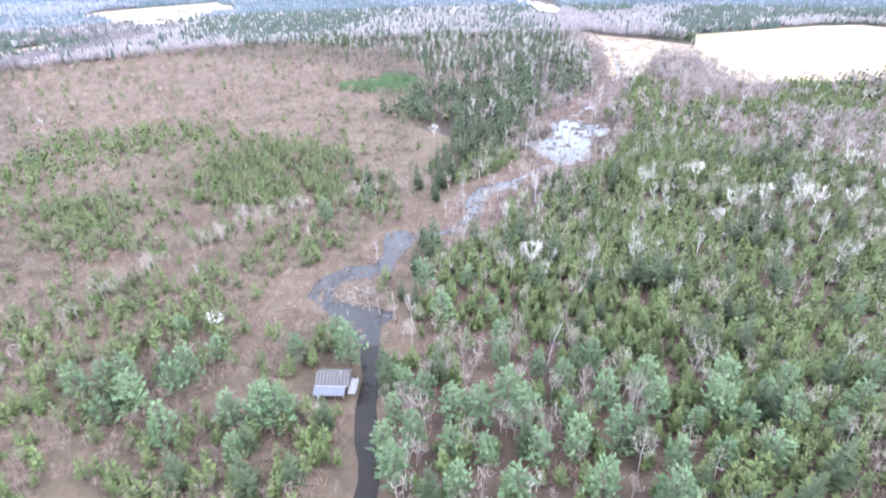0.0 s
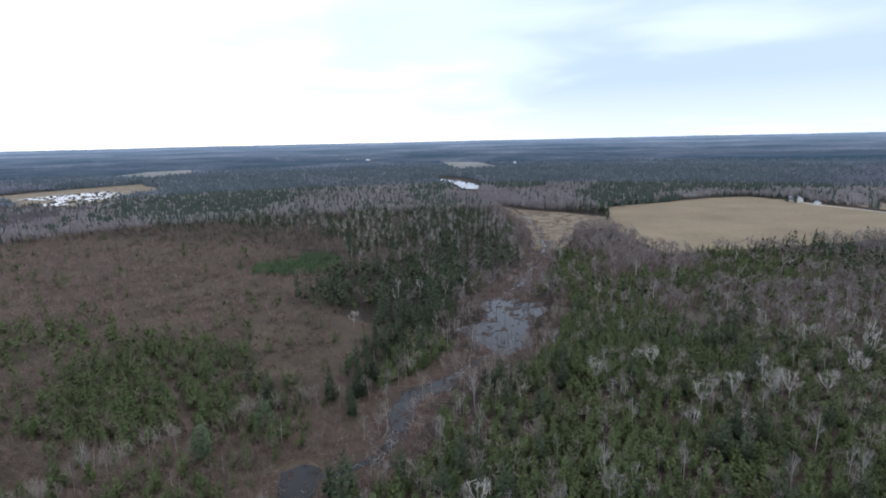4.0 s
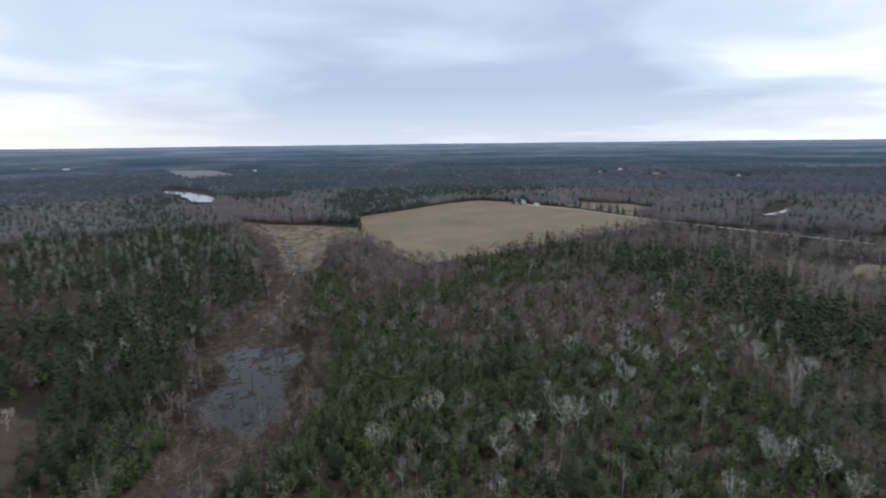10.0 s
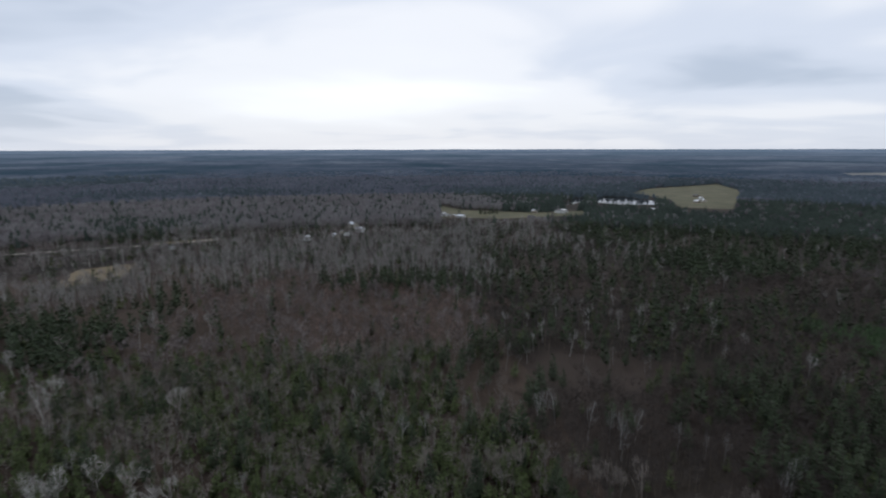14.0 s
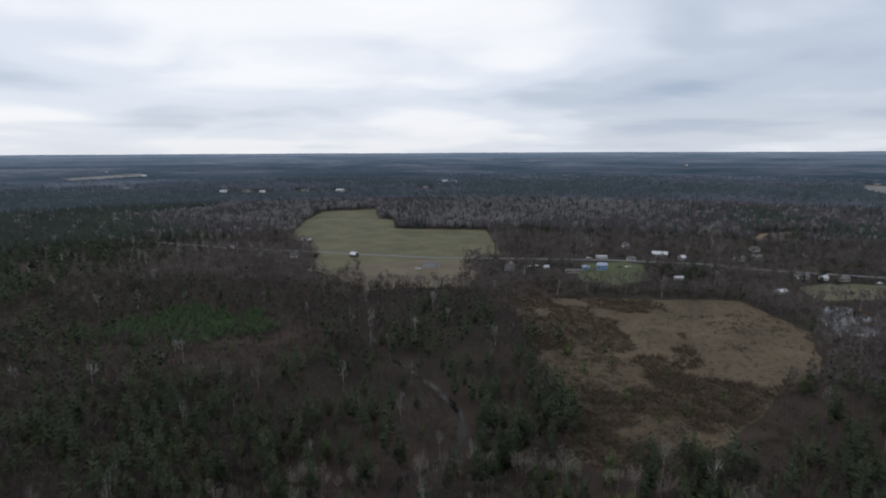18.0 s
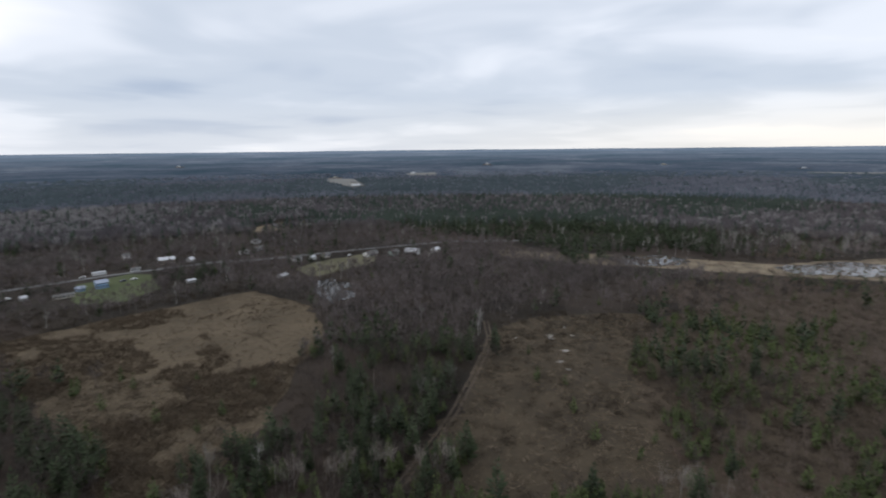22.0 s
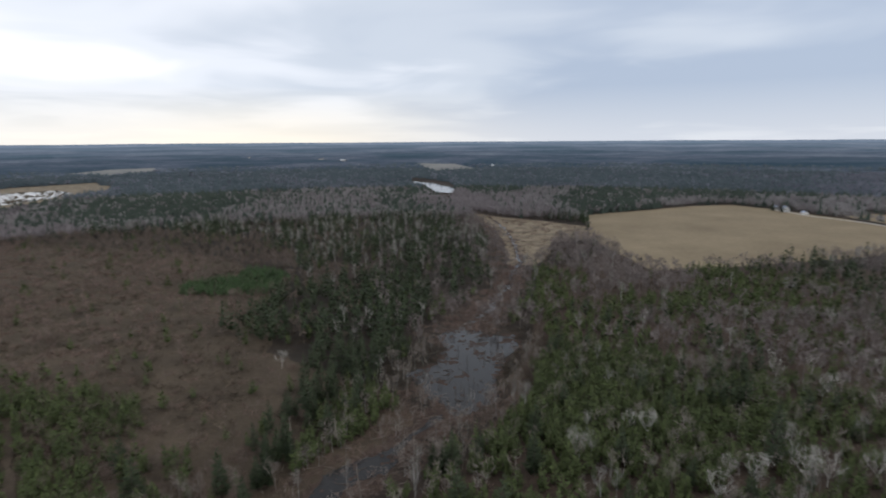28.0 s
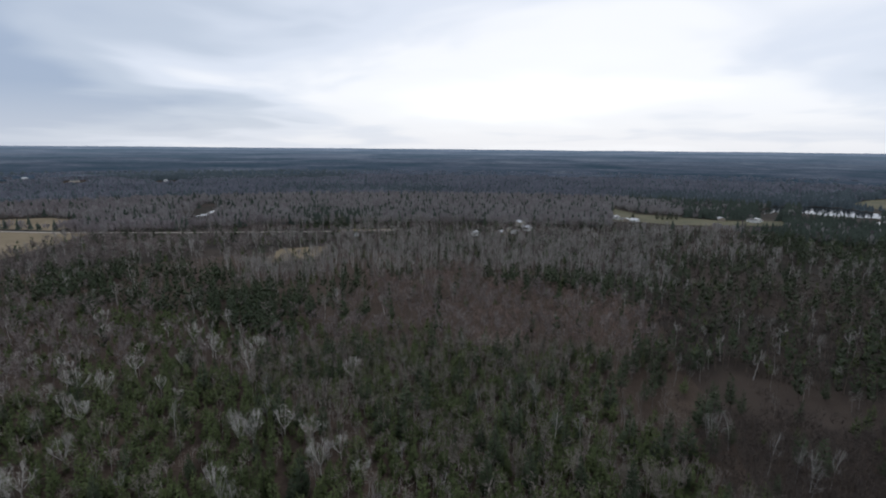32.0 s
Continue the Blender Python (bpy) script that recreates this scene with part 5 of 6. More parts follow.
dark = [tree_thing("dark_conifer", *conifer(S_RNG, 13.5, 2.9, 190, 1.2, 0.08, 0.85), M_BARK, M_DARK, "tall dark green conifer with drooping boughs", "conifer", "dark conifers") for _ in range(4)]
plant(dark, SINGLES["dark"], 0.65, 1.2, S_RNG)
brown = [tree_thing("bare_sapling", *domed(S_RNG, 9.5, 2.4, 120, 0.05, 0.08, 0.3, 6), M_BROWN, M_BROWN, "leafless brown hardwood sapling with fine twigs", "bare tree", "bare saplings") for _ in range(5)]
plant(brown, SINGLES["brown"], 0.7, 1.3, S_RNG)
grey = [tree_thing("bare_aspen", *domed(S_RNG, 12.0, 2.3, 120, 0.045, 0.1, 0.4, 9), M_GREY, M_GREY_TWIGS, "leafless pale grey aspen with upright limbs", "bare tree", "bare aspens") for _ in range(4)]
plant(grey, SINGLES["grey"], 0.7, 1.2, S_RNG)

# ---- white birches over the young pines ----
BIRCHES = [(158, 277), (151, 263), (166, 265), (160, 249), (169, 254), (169, 237), (182, 242), (163, 225), (157, 214), (176, 222), (194, 224), (183, 206), (176, 195), (203, 211), (216, 205), (205, 185), (219, 188), (208, 170), (203, 143), (156, 162), (159, 159), (161, 143), (163, 140), (146, 134), (154, 131), (144, 122), (133, 156), (125, 202), (119, 201), (122, 205), (106, 201), (101, 206), (93, 196)]
BIRCHES += [(100, 182), (126, 220), (138, 202), (164, 152), (64, 216), (84, 182), (88, 226), (224, 190), (217, 207), (162, 167), (214, 191), (-34, 282), (84, 230), (175, 231), (186, 246), (190, 262), (200, 250), (212, 236), (228, 222), (236, 240), (222, 260), (240, 275), (196, 276), (18, 146), (22, 140), (-66, 104)]
birch = [tree_thing("white_birch", *branching(S_RNG, 10.5, 3.6), M_BIRCH, M_BIRCH_TWIGS, "white-barked leafless birch with a round twiggy crown", "birch", "white birches") for _ in range(6)]
plant(birch, BIRCHES, 0.7, 1.15, S_RNG)

# ---- dead snags and logs about the brook ----
def snag_thing():
    base = new("dead_snag")
    p, t = [], []
    h = S_RNG.uniform(6, 11)
    top = (S_RNG.normal(0, 0.4), S_RNG.normal(0, 0.4), h)
    stem(p, t, (0, 0, -0.2), top, 0.17, 0.06, 5)
    trunk = new("trunk", raw_mesh("trunk", p, t, [M_SNAG]))
    trunk.parent = base
    for _ in range(4):
        p, t = [], []
        f = S_RNG.uniform(0.35, 0.9)
        a = S_RNG.uniform(0, 6.28)
        s = np.array([top[0] * f, top[1] * f, h * f])
        stem(p, t, s, s + (math.cos(a) * 1.3, math.sin(a) * 1.3, S_RNG.uniform(-0.1, 0.6)), 0.05, 0.015, 3)
        ob = new("branch", raw_mesh("branch", p, t, [M_SNAG]))
        ob.parent = base
    return tagged(base, "bleached dead trunk with broken branches standing in wet ground", "dead tree", "dead snags by the brook")


SNAGS = [(30, 264), (34, 274), (38, 272), (40, 262), (45, 282), (37, 290), (11.2, 269), (14.4, 270), (53, 280), (4.8, 253), (-6.4, 243), (-12.8, 234), (-16, 224), (-19.2, 218), (-25.6, 205), (-9.6, 198), (-22.4, 189), (6.4, 202), (19.2, 221),
         (25.6, 230), (-38, 179), (-58, 155), (-56, 154), (-59, 157), (-50, 166), (9.6, 142), (8, 141), (14.4, 147), (-24, 117), (-19.2, 115), (-27.2, 118), (48, 301), (54, 320), (70, 362), (61, 346), (77, 394), (22.4, 285), (16, 256), (-3.2, 226), (32, 253),
         (-125, -179), (-131, -189), (-120, -194), (-141, -208), (-134, -202), (-38, -51), (-74, -70), (35, -74), (43, -93)]
plant([snag_thing() for _ in range(6)], [q for q in SNAGS if not inside(np.array([q[0]]), np.array([q[1]]), POND)[0]], 0.6, 1.1, S_RNG)

L_RNG = np.random.RandomState(15)
pts, tris = [], []
for line, count, spread in ((BROOK_MID, 380, 17), (BROOK_UP[:4], 260, 14), (BEND, 260, 18), ([(-37, 125), (-24, 128)], 130, 5)):
    for _ in range(count):
        k = L_RNG.randint(0, len(line) - 1)
        f = L_RNG.rand()
        c = np.array([line[k][0] * (1 - f) + line[k + 1][0] * f, line[k][1] * (1 - f) + line[k + 1][1] * f, 0.2]) + (*L_RNG.normal(0, spread * 0.5, 2), 0)
        if any(inside(c[:1], c[1:2], poly)[0] for poly in (POOL_BEND, POOL_LOW, POOL_MID)) and L_RNG.rand() < 0.85:
            continue
        a, ln = L_RNG.uniform(0, 6.28), L_RNG.uniform(0.6, 2.6)
        d = np.array([math.cos(a) * ln, math.sin(a) * ln, L_RNG.uniform(-0.05, 0.35)])
        stem(pts, tris, c - d, c + d, L_RNG.uniform(0.04, 0.09), 0.03, 3)
tagged(new("fallen_branches", raw_mesh("fallen_branches", pts, tris, [M_SNAG])), "grey fallen branches and beaver-cut sticks along the brook", "dead wood", kind="stuff")


def tussocks(name, count, places, size, material, label):
    """Low mounds of dead grass and mud that break up the water and the wet ground."""
    pts, tris = [], []
    for n in range(count):
        x, y, r = places(n)
        r *= size
        k = len(pts)
        sides = 6
        pts.append(np.array([x, y, r * 0.35 + 0.18]))
        pts += [np.array([x + r * L_RNG.uniform(0.7, 1.2) * math.cos(a), y + r * L_RNG.uniform(0.7, 1.2) * math.sin(a), 0.02]) for a in np.arange(sides) * 2 * np.pi / sides]
        tris += [(k, k + 1 + s, k + 1 + (s + 1) % sides) for s in range(sides)]
    tagged(new(name, raw_mesh(name, pts, tris, [material])), label, "bog", kind="stuff")


def along(line, spread):
    def place(n):
        k = L_RNG.randint(0, len(line) - 1)
        f = L_RNG.rand()
        return (line[k][0] * (1 - f) + line[k + 1][0] * f + L_RNG.normal(0, spread), line[k][1] * (1 - f) + line[k + 1][1] * f + L_RNG.normal(0, spread), L_RNG.uniform(0.4, 1.3))
    return place


def within(poly):
    xs, ys = np.array(poly, float).T

    def place(n):
        for _ in range(60):
            x, y = L_RNG.uniform(xs.min(), xs.max()), L_RNG.uniform(ys.min(), ys.max())
            if inside(np.array([x]), np.array([y]), poly)[0]:
                break
        return x, y, L_RNG.uniform(0.4, 1.4)
    return place


tussocks("bog_tussocks", 220, along(BROOK_MID, 6.0), 1.0, M_MUD, "brown mud and sedge tussocks in the brook")
tussocks("bog_tussocks_up", 420, along(BROOK_UP[:6], 5.2), 1.2, M_MUD, "brown mud and sedge tussocks in the brook")
tussocks("pond_tussocks", 34, within(POND), 0.8, M_MUD, "dark tussocks standing in the pond")
ISLETS = ((41, 303, 2.6), (33, 286, 2.2), (47, 304, 2.0), (37, 273, 1.8), (52, 289, 2.6), (27, 268, 1.8), (58, 306, 2.2), (45, 294, 1.4))


def islet(n):
    x, y, r = ISLETS[n % len(ISLETS)]
    return x + L_RNG.normal(0, r), y + L_RNG.normal(0, r * 0.8), L_RNG.uniform(0.5, 1.6)


tussocks("marsh_mounds", 240, within(MARSH_WATER_N), 5.0, M_CLEAR, "brown sedge mounds standing in open water")
tussocks("brook_edge_tussocks", 260, along(BROOK_UP[4:9], 3.0), 1.4, M_MUD, "brown tussocks breaking up the upper brook")
tussocks("shore_tussocks", 320, along(POND + POND[:1], 1.5), 1.0, M_MUD, "brown sedge tussocks along the pond shore")
tussocks("pond_islets", 150, islet, 0.9, M_MUD, "brown muddy islets in the pond")
tussocks("bend_tussocks", 70, along(BEND, 8.0), 1.0, M_MUD, "brown tussocks along the bend")
for poly, count in ((MARSH_WATER_A, 260), (MARSH_WATER_B, 420), (MARSH_WATER_C, 110), (MARSH_WATER_N, 160), (FLOOD, 30)):
    tussocks("marsh_tussocks", count, within(poly), 1.5, M_CLEAR if poly is not FLOOD else M_MUD, "pale sedge tussocks standing in open water")


def tufts(name, count, poly, material, label, tall, wide, clumps=0.0):
    """Clumps of standing dead grass or brush over an open piece of land."""
    place = within(poly)
    xy = np.array([place(n)[:2] for n in range(count)])
    if clumps:
        xy = xy[fractal(xy[:, 0], xy[:, 1], 34, 91) > clumps]
        count = len(xy)
    pats = [joined(shrub(L_RNG, tall, wide, 9, 0.22)) for _ in range(5)]
    planted(name, pats, xy, L_RNG.uniform(0.6, 1.4, count), [material], label, "grass", L_RNG)


tufts("meadow_grass", 2200, MEADOW, M_GRASS, "clumps of dead grass in the meadow", 0.8, 2.2)
tufts("marsh_brush", 900, MARSH, M_SHRUB, "low brown brush in the marsh sedge", 1.6, 5.0)
tufts("sedge_brush", 500, SEDGE, M_SHRUB, "low brown brush in the sedge", 1.6, 6.0)
tufts("flooded_stems", 60, FLOOD, M_HEATH, "dark stems standing in the flooded hollow", 3.0, 2.5)
tufts("meadow_brush", 3600, MEADOW_EAST, M_MEADOW_BRUSH, "brown low brush scattered over the meadow", 1.4, 3.2, 0.46)
tufts("meadow_bushes", 900, MEADOW, M_MEADOW_BRUSH, "single brown bushes in the meadow grass", 1.3, 2.6, 0.55)
tufts("rough_brush", 2800, ROUGH, M_MEADOW_BRUSH, "dark brush grown in clumps over the rough meadow", 1.8, 3.8, 0.5)
tufts("rough_grass", 1100, ROUGH, M_GRASS, "pale dead grass between the shrubs", 1.0, 3.0)
tufts("clearing_grass", 1800, CLEARING, M_GRASS, "pale dead grass in the clearing", 0.7, 2.3)
tufts("red_brush_grass", 1500, RED_WEST, M_GRASS, "pale grass showing between the shrubs", 1.0, 3.0)
tufts("west_heath", 2400, RED_WEST, M_HEATH, "dark low heath in patches over the brush land", 1.8, 4.6, 0.5)
tufts("pine_west_grass", 900, PINE_WEST, M_GRASS, "pale dead grass between young pines", 1.0, 3.2)


# ---- drowned logs in the pond, and the beaver lodge ----
def drowned_log(rng):
    p, t = [], []
    ln = rng.uniform(0.8, 2.6)
    stem(p, t, (-ln, 0, 0.02), (ln, 0, rng.uniform(0.2, 0.9)), 0.22, 0.08, 6)
    return tagged(new("drowned_log", raw_mesh("drowned_log", p, t, [M_BARK])), "dark waterlogged trunk lying in the pond", "log", "drowned logs")


place = within(POND)
plant([drowned_log(L_RNG) for _ in range(4)], [place(n)[:2] for n in range(80)] + [along(BROOK_MID, 5)(n)[:2] for n in range(26)], 0.6, 1.2, L_RNG)


def drowned_snag(rng):
    p, t = [], []
    tall = rng.uniform(2.4, 5.0)
    top = np.array([rng.normal(0, 0.3), rng.normal(0, 0.3), tall])
    stem(p, t, (0, 0, -0.2), top, 0.16, 0.05, 5)
    for _ in range(2):
        f, a = rng.uniform(0.4, 0.85), rng.uniform(0, 6.28)
        stem(p, t, top * f, top * f + (math.cos(a) * 0.8, math.sin(a) * 0.8, 0.3), 0.05, 0.02, 3)
    return tagged(new("drowned_snag", raw_mesh("drowned_snag", p, t, [M_BARK])), "dark dead stem standing in the pond water", "dead tree", "drowned snags")


plant([drowned_snag(L_RNG) for _ in range(4)], [(27, 262), (28, 264), (33, 258), (35, 260), (36, 257), (38, 261), (40, 264), (41, 259), (31, 270), (46, 286), (50, 296), (54, 306), (44, 298), (36, 296), (58, 308), (39, 283)], 0.7, 1.1, L_RNG)
lodge = new("beaver_lodge")
for n in range(46):
    p, t = [], []
    a, up = L_RNG.uniform(0, 6.28), L_RNG.uniform(0.1, 1.0)
    c = np.array([math.cos(a), math.sin(a), 0]) * (1 - up) * 3.2 + (0, 0, up * 1.3)
    b, ln = a + L_RNG.normal(0, 0.9), L_RNG.uniform(0.9, 2.4)
    d = np.array([math.cos(b) * ln, math.sin(b) * ln, -0.3 * ln * (1 - up)])
    stem(p, t, c - d * 0.5, c + d * 0.5, 0.09, 0.05, 4)
    new("stick", raw_mesh("stick", p, t, [M_SNAG if n % 3 else M_BARK])).parent = lodge
lodge.matrix_basis = pose(-30, 127, 0.1) @ Matrix.Scale(1.35, 4)
tagged(lodge, "low mound of grey sticks in the brook bend", "beaver lodge")


# ---- slash left in the clearing ----
def slash_pile():
    base = new("slash_pile")
    for n in range(7):
        p, t = [], []
        a, ln = L_RNG.uniform(0, 6.28), L_RNG.uniform(0.7, 1.8)
        c = np.array([*L_RNG.normal(0, 0.5, 2), 0.15 + 0.12 * n])
        d = np.array([math.cos(a) * ln, math.sin(a) * ln, L_RNG.normal(0, 0.08)])
        stem(p, t, c - d, c + d, 0.12, 0.08, 5)
        ob = new("log", raw_mesh("log", p, t, [M_BIRCH]))
        ob.parent = base
    return tagged(base, "small pile of pale cut logs lying in the clearing", "log pile", "slash piles")


plant([slash_pile() for _ in range(3)], [(-170, -64), (-168, -62), (-157, -74), (-149, -42), (-150, -80), (-179, -58), (-144, -35), (-160, -48), (-186, -67)], 0.6, 1.1, L_RNG)


# ---- buildings ----
def paint(name, colour, rough=0.6, worn=0.25):
    return surface(name, tuple(c * (1 - worn) for c in colour), colour, 0.3, rough, 3.0, specular=0.4)


M_WHITE = paint("white_siding", (0.72, 0.72, 0.7))
M_CREAM = paint("cream_siding", (0.5, 0.46, 0.38))
M_BLUE = paint("blue_siding", (0.24, 0.4, 0.62))
M_TAN = paint("tan_siding", (0.33, 0.28, 0.22))
M_BARNRED = paint("weathered_boards", (0.1, 0.08, 0.07))
M_GREYWALL = paint("grey_boards", (0.3, 0.29, 0.28))
M_TIN = paint("pale_metal_roof", (0.62, 0.63, 0.65), 0.35)
M_SHINGLE = paint("grey_shingles", (0.17, 0.165, 0.16), 0.9)
M_SHINGLE_BROWN = paint("brown_shingles", (0.2, 0.16, 0.13), 0.9)
M_BLUEROOF = paint("blue_grey_roof", (0.35, 0.4, 0.5), 0.5)
M_PANE = paint("window_pane", (0.03, 0.035, 0.045), 0.1, 0.1)
M_BRICK = paint("chimney_brick", (0.25, 0.12, 0.09), 0.9)
M_DOOR = paint("door_paint", (0.14, 0.1, 0.08), 0.6)
M_CAR_DARK = paint("dark_car_paint", (0.04, 0.045, 0.06), 0.2, 0.1)
M_CAR_RED = paint("red_car_paint", (0.3, 0.03, 0.03), 0.25, 0.1)
M_TYRE = paint("tyre_rubber", (0.03, 0.03, 0.03), 0.9, 0.1)
M_POLE = paint("pole_wood", (0.2, 0.16, 0.12), 0.9)


def box(bm, x0, y0, z0, x1, y1, z1):
    v = [bm.verts.new(c) for c in ((x0, y0, z0), (x1, y0, z0), (x1, y1, z0), (x0, y1, z0), (x0, y0, z1), (x1, y0, z1), (x1, y1, z1), (x0, y1, z1))]
    for f in ((3, 2, 1, 0), (4, 5, 6, 7), (0, 1, 5, 4), (1, 2, 6, 5), (2, 3, 7, 6), (3, 0, 4, 7)):
        bm.faces.new([v[k] for k in f])
    return v


def boxed(name, mat, parent, *corners, label=""):
    bm = bmesh.new()
    box(bm, *corners)
    return part(name, bm, mat, parent, label)


def ground_at(x, y):
    return float(height(np.array([x], float), np.array([y], float))[0])


def gable(bm, w, d, h, rise):
    """Walls with two gables; the ridge runs along x."""
    x, y = w / 2, d / 2
    v = [bm.verts.new(c) for c in ((-x, -y, 0), (x, -y, 0), (x, y, 0), (-x, y, 0), (-x, -y, h), (x, -y, h), (x, y, h), (-x, y, h), (-x, 0, h + rise), (x, 0, h + rise))]
    for f in ((0, 1, 5, 4), (2, 3, 7, 6), (1, 2, 6, 9, 5), (3, 0, 4, 8, 7), (3, 2, 1, 0)):
        bm.faces.new([v[k] for k in f])


def roof_slab(bm, w, d, h, rise, over, thick):
    """Two slopes with eaves and verges."""
    slope = rise / (d / 2)
    for s in (-1, 1):
        x, y = w / 2 + over, d / 2 + over
        low, top = h - slope * over, h + rise
        a = [(-x, 0, top), (x, 0, top), (x, s * y, low), (-x, s * y, low)]
        v = [bm.verts.new(c) for c in a] + [bm.verts.new((c[0], c[1], c[2] + thick)) for c in a]
        for f in ((4, 5, 6, 7), (3, 2, 1, 0), (0, 1, 5, 4), (1, 2, 6, 5), (2, 3, 7, 6), (3, 0, 4, 7)):
            bm.faces.new([v[k] for k in f])
    bmesh.ops.recalc_face_normals(bm, faces=bm.faces)


def house(name, x, y, yaw, w, d, h, rise, wall, roof, label, category="house", group="", windows=3, chimney=True, door=True):
    """A house with walls, roof, windows in their frames, door and chimney."""
    base = new(name)
    bm = bmesh.new()
    gable(bm, w, d, h, rise)
    part("wall", bm, wall, base)
    bm = bmesh.new()
    roof_slab(bm, w, d, h + 0.03, rise, 0.45, 0.14)
    roof_ob = part("roof", bm, roof, base)
    if chimney:
        boxed("chimney", M_BRICK, roof_ob, w * 0.2, -0.35, h + rise * 0.6, w * 0.2 + 0.7, 0.35, h + rise + 0.9)
    storeys = [1.0] if h < 4.2 else [1.0, 3.6]
    for s in (-1, 1):
        for low in storeys:
            for k in range(windows):
                cx = -w / 2 + w * (k + 0.5) / windows
                if door and s < 0 and low == 1.0 and k == windows // 2:
                    boxed("door", M_DOOR, base, cx - 0.5, -d / 2 - 0.06, 0.1, cx + 0.5, -d / 2 + 0.05, 2.15)
                    continue
                yy = s * d / 2
                frame_ob = boxed("window", M_WHITE, base, cx - 0.8, yy - 0.05, low - 0.2, cx + 0.8, yy + 0.05, low + 1.4)
                boxed("pane", M_PANE, frame_ob, cx - 0.68, yy - 0.075, low - 0.08, cx + 0.68, yy + 0.075, low + 1.28)
        for low in storeys:
            frame_ob = boxed("window", M_WHITE, base, s * w / 2 - 0.05, -0.6, low - 0.07, s * w / 2 + 0.05, 0.6, low + 1.27)
            boxed("pane", M_PANE, frame_ob, s * w / 2 - 0.075, -0.48, low + 0.05, s * w / 2 + 0.075, 0.48, low + 1.15)
    base.matrix_basis = pose(x, y, ground_at(x, y), 0, 0, yaw) @ Matrix.Scale(0.78, 4)
    return tagged(base, label, category, group)


def shed(name, x, y, yaw, w, d, h, rise, wall, roof, label, category="barn", group=""):
    """A barn or shed: walls, roof and one big door."""
    base = new(name)
    bm = bmesh.new()
    gable(bm, w, d, h, rise)
    part("wall", bm, wall, base)
    bm = bmesh.new()
    roof_slab(bm, w, d, h + 0.03, rise, 0.35, 0.12)
    part("roof", bm, roof, base)
    boxed("door", M_DOOR, base, -min(w * 0.2, 1.6), -d / 2 - 0.06, 0.05, min(w * 0.2, 1.6), -d / 2 + 0.05, min(h * 0.85, 3.2))
    base.matrix_basis = pose(x, y, ground_at(x, y), 0, 0, yaw) @ Matrix.Scale(0.78, 4)
    return tagged(base, label, category, group)


def arched_barn(x, y, yaw, w, d, h):
    """A barn with a round metal roof."""
    base = new("arched_barn")
    bm = bmesh.new()
    n = 9
    rim = [(-w / 2, 0)] + [(-w / 2 * math.cos(math.pi * k / n), h * 0.45 + h * 0.55 * math.sin(math.pi * k / n)) for k in range(n + 1)] + [(w / 2, 0)]
    for s in (-1, 1):
        bm.faces.new([bm.verts.new((a, s * d / 2, b)) for a, b in (rim if s < 0 else rim[::-1])])
    part("wall", bm, M_WHITE, base)
    bm = bmesh.new()
    rows = []
    for out in (0.0, 0.14):
        rows.append([[bm.verts.new((a * (1.01 + out / w * 2), s * (d / 2 + 0.4), b + 0.02 + out)) for a, b in rim[1:-1]] for s in (-1, 1)])
    for lay in rows:
        for k in range(n):
            bm.faces.new((lay[0][k], lay[0][k + 1], lay[1][k + 1], lay[1][k]))
    for s in (0, 1):
        for k in range(n):
            bm.faces.new((rows[0][s][k], rows[0][s][k + 1], rows[1][s][k + 1], rows[1][s][k]))
    bmesh.ops.recalc_face_normals(bm, faces=bm.faces)
    part("roof", bm, M_TIN, base)
    boxed("door", M_DOOR, base, -1.6, -d / 2 - 0.06, 0.05, 1.6, -d / 2 + 0.04, 3.0)
    base.matrix_basis = pose(x, y, 0, 0, 0, yaw) @ Matrix.Scale(0.78, 4)
    return tagged(base, "white barn with a rounded pale metal roof beside the road", "barn")


def car(x, y, yaw, mat, label):
    """A parked car: body, cabin glass and wheels."""
    base = new("parked_car")
    bm = bmesh.new()
    v = box(bm, -2.15, -0.85, 0.35, 2.15, 0.85, 0.85)
    top = box(bm, -1.3, -0.74, 0.85, 0.9, 0.74, 1.42)
    for k, dx in ((4, 0.35), (7, 0.35), (5, -0.45), (6, -0.45)):
        top[k].co.x += dx
    bmesh.ops.bevel(bm, geom=list(bm.edges), offset=0.06, segments=1, affect="EDGES")
    part("body", bm, mat, base)
    bm = bmesh.new()
    w = box(bm, -1.18, -0.755, 0.93, 0.78, 0.755, 1.32)
    for k, dx in ((4, 0.28), (7, 0.28), (5, -0.36), (6, -0.36)):
        w[k].co.x += dx
    part("side_window", bm, M_PANE, base)
    for wx in (-1.35, 1.35):
        for wy in (-0.8, 0.8):
            bm = bmesh.new()
            bmesh.ops.create_cone(bm, cap_ends=True, segments=12, radius1=0.33, radius2=0.33, depth=0.22, matrix=pose(wx, wy, 0.33, 90, 0, 0))
            part("wheel", bm, M_TYRE, base)
    base.matrix_basis = pose(x, y, 0.2, 0, 0, yaw)
    return tagged(base, label, "car", "parked cars")


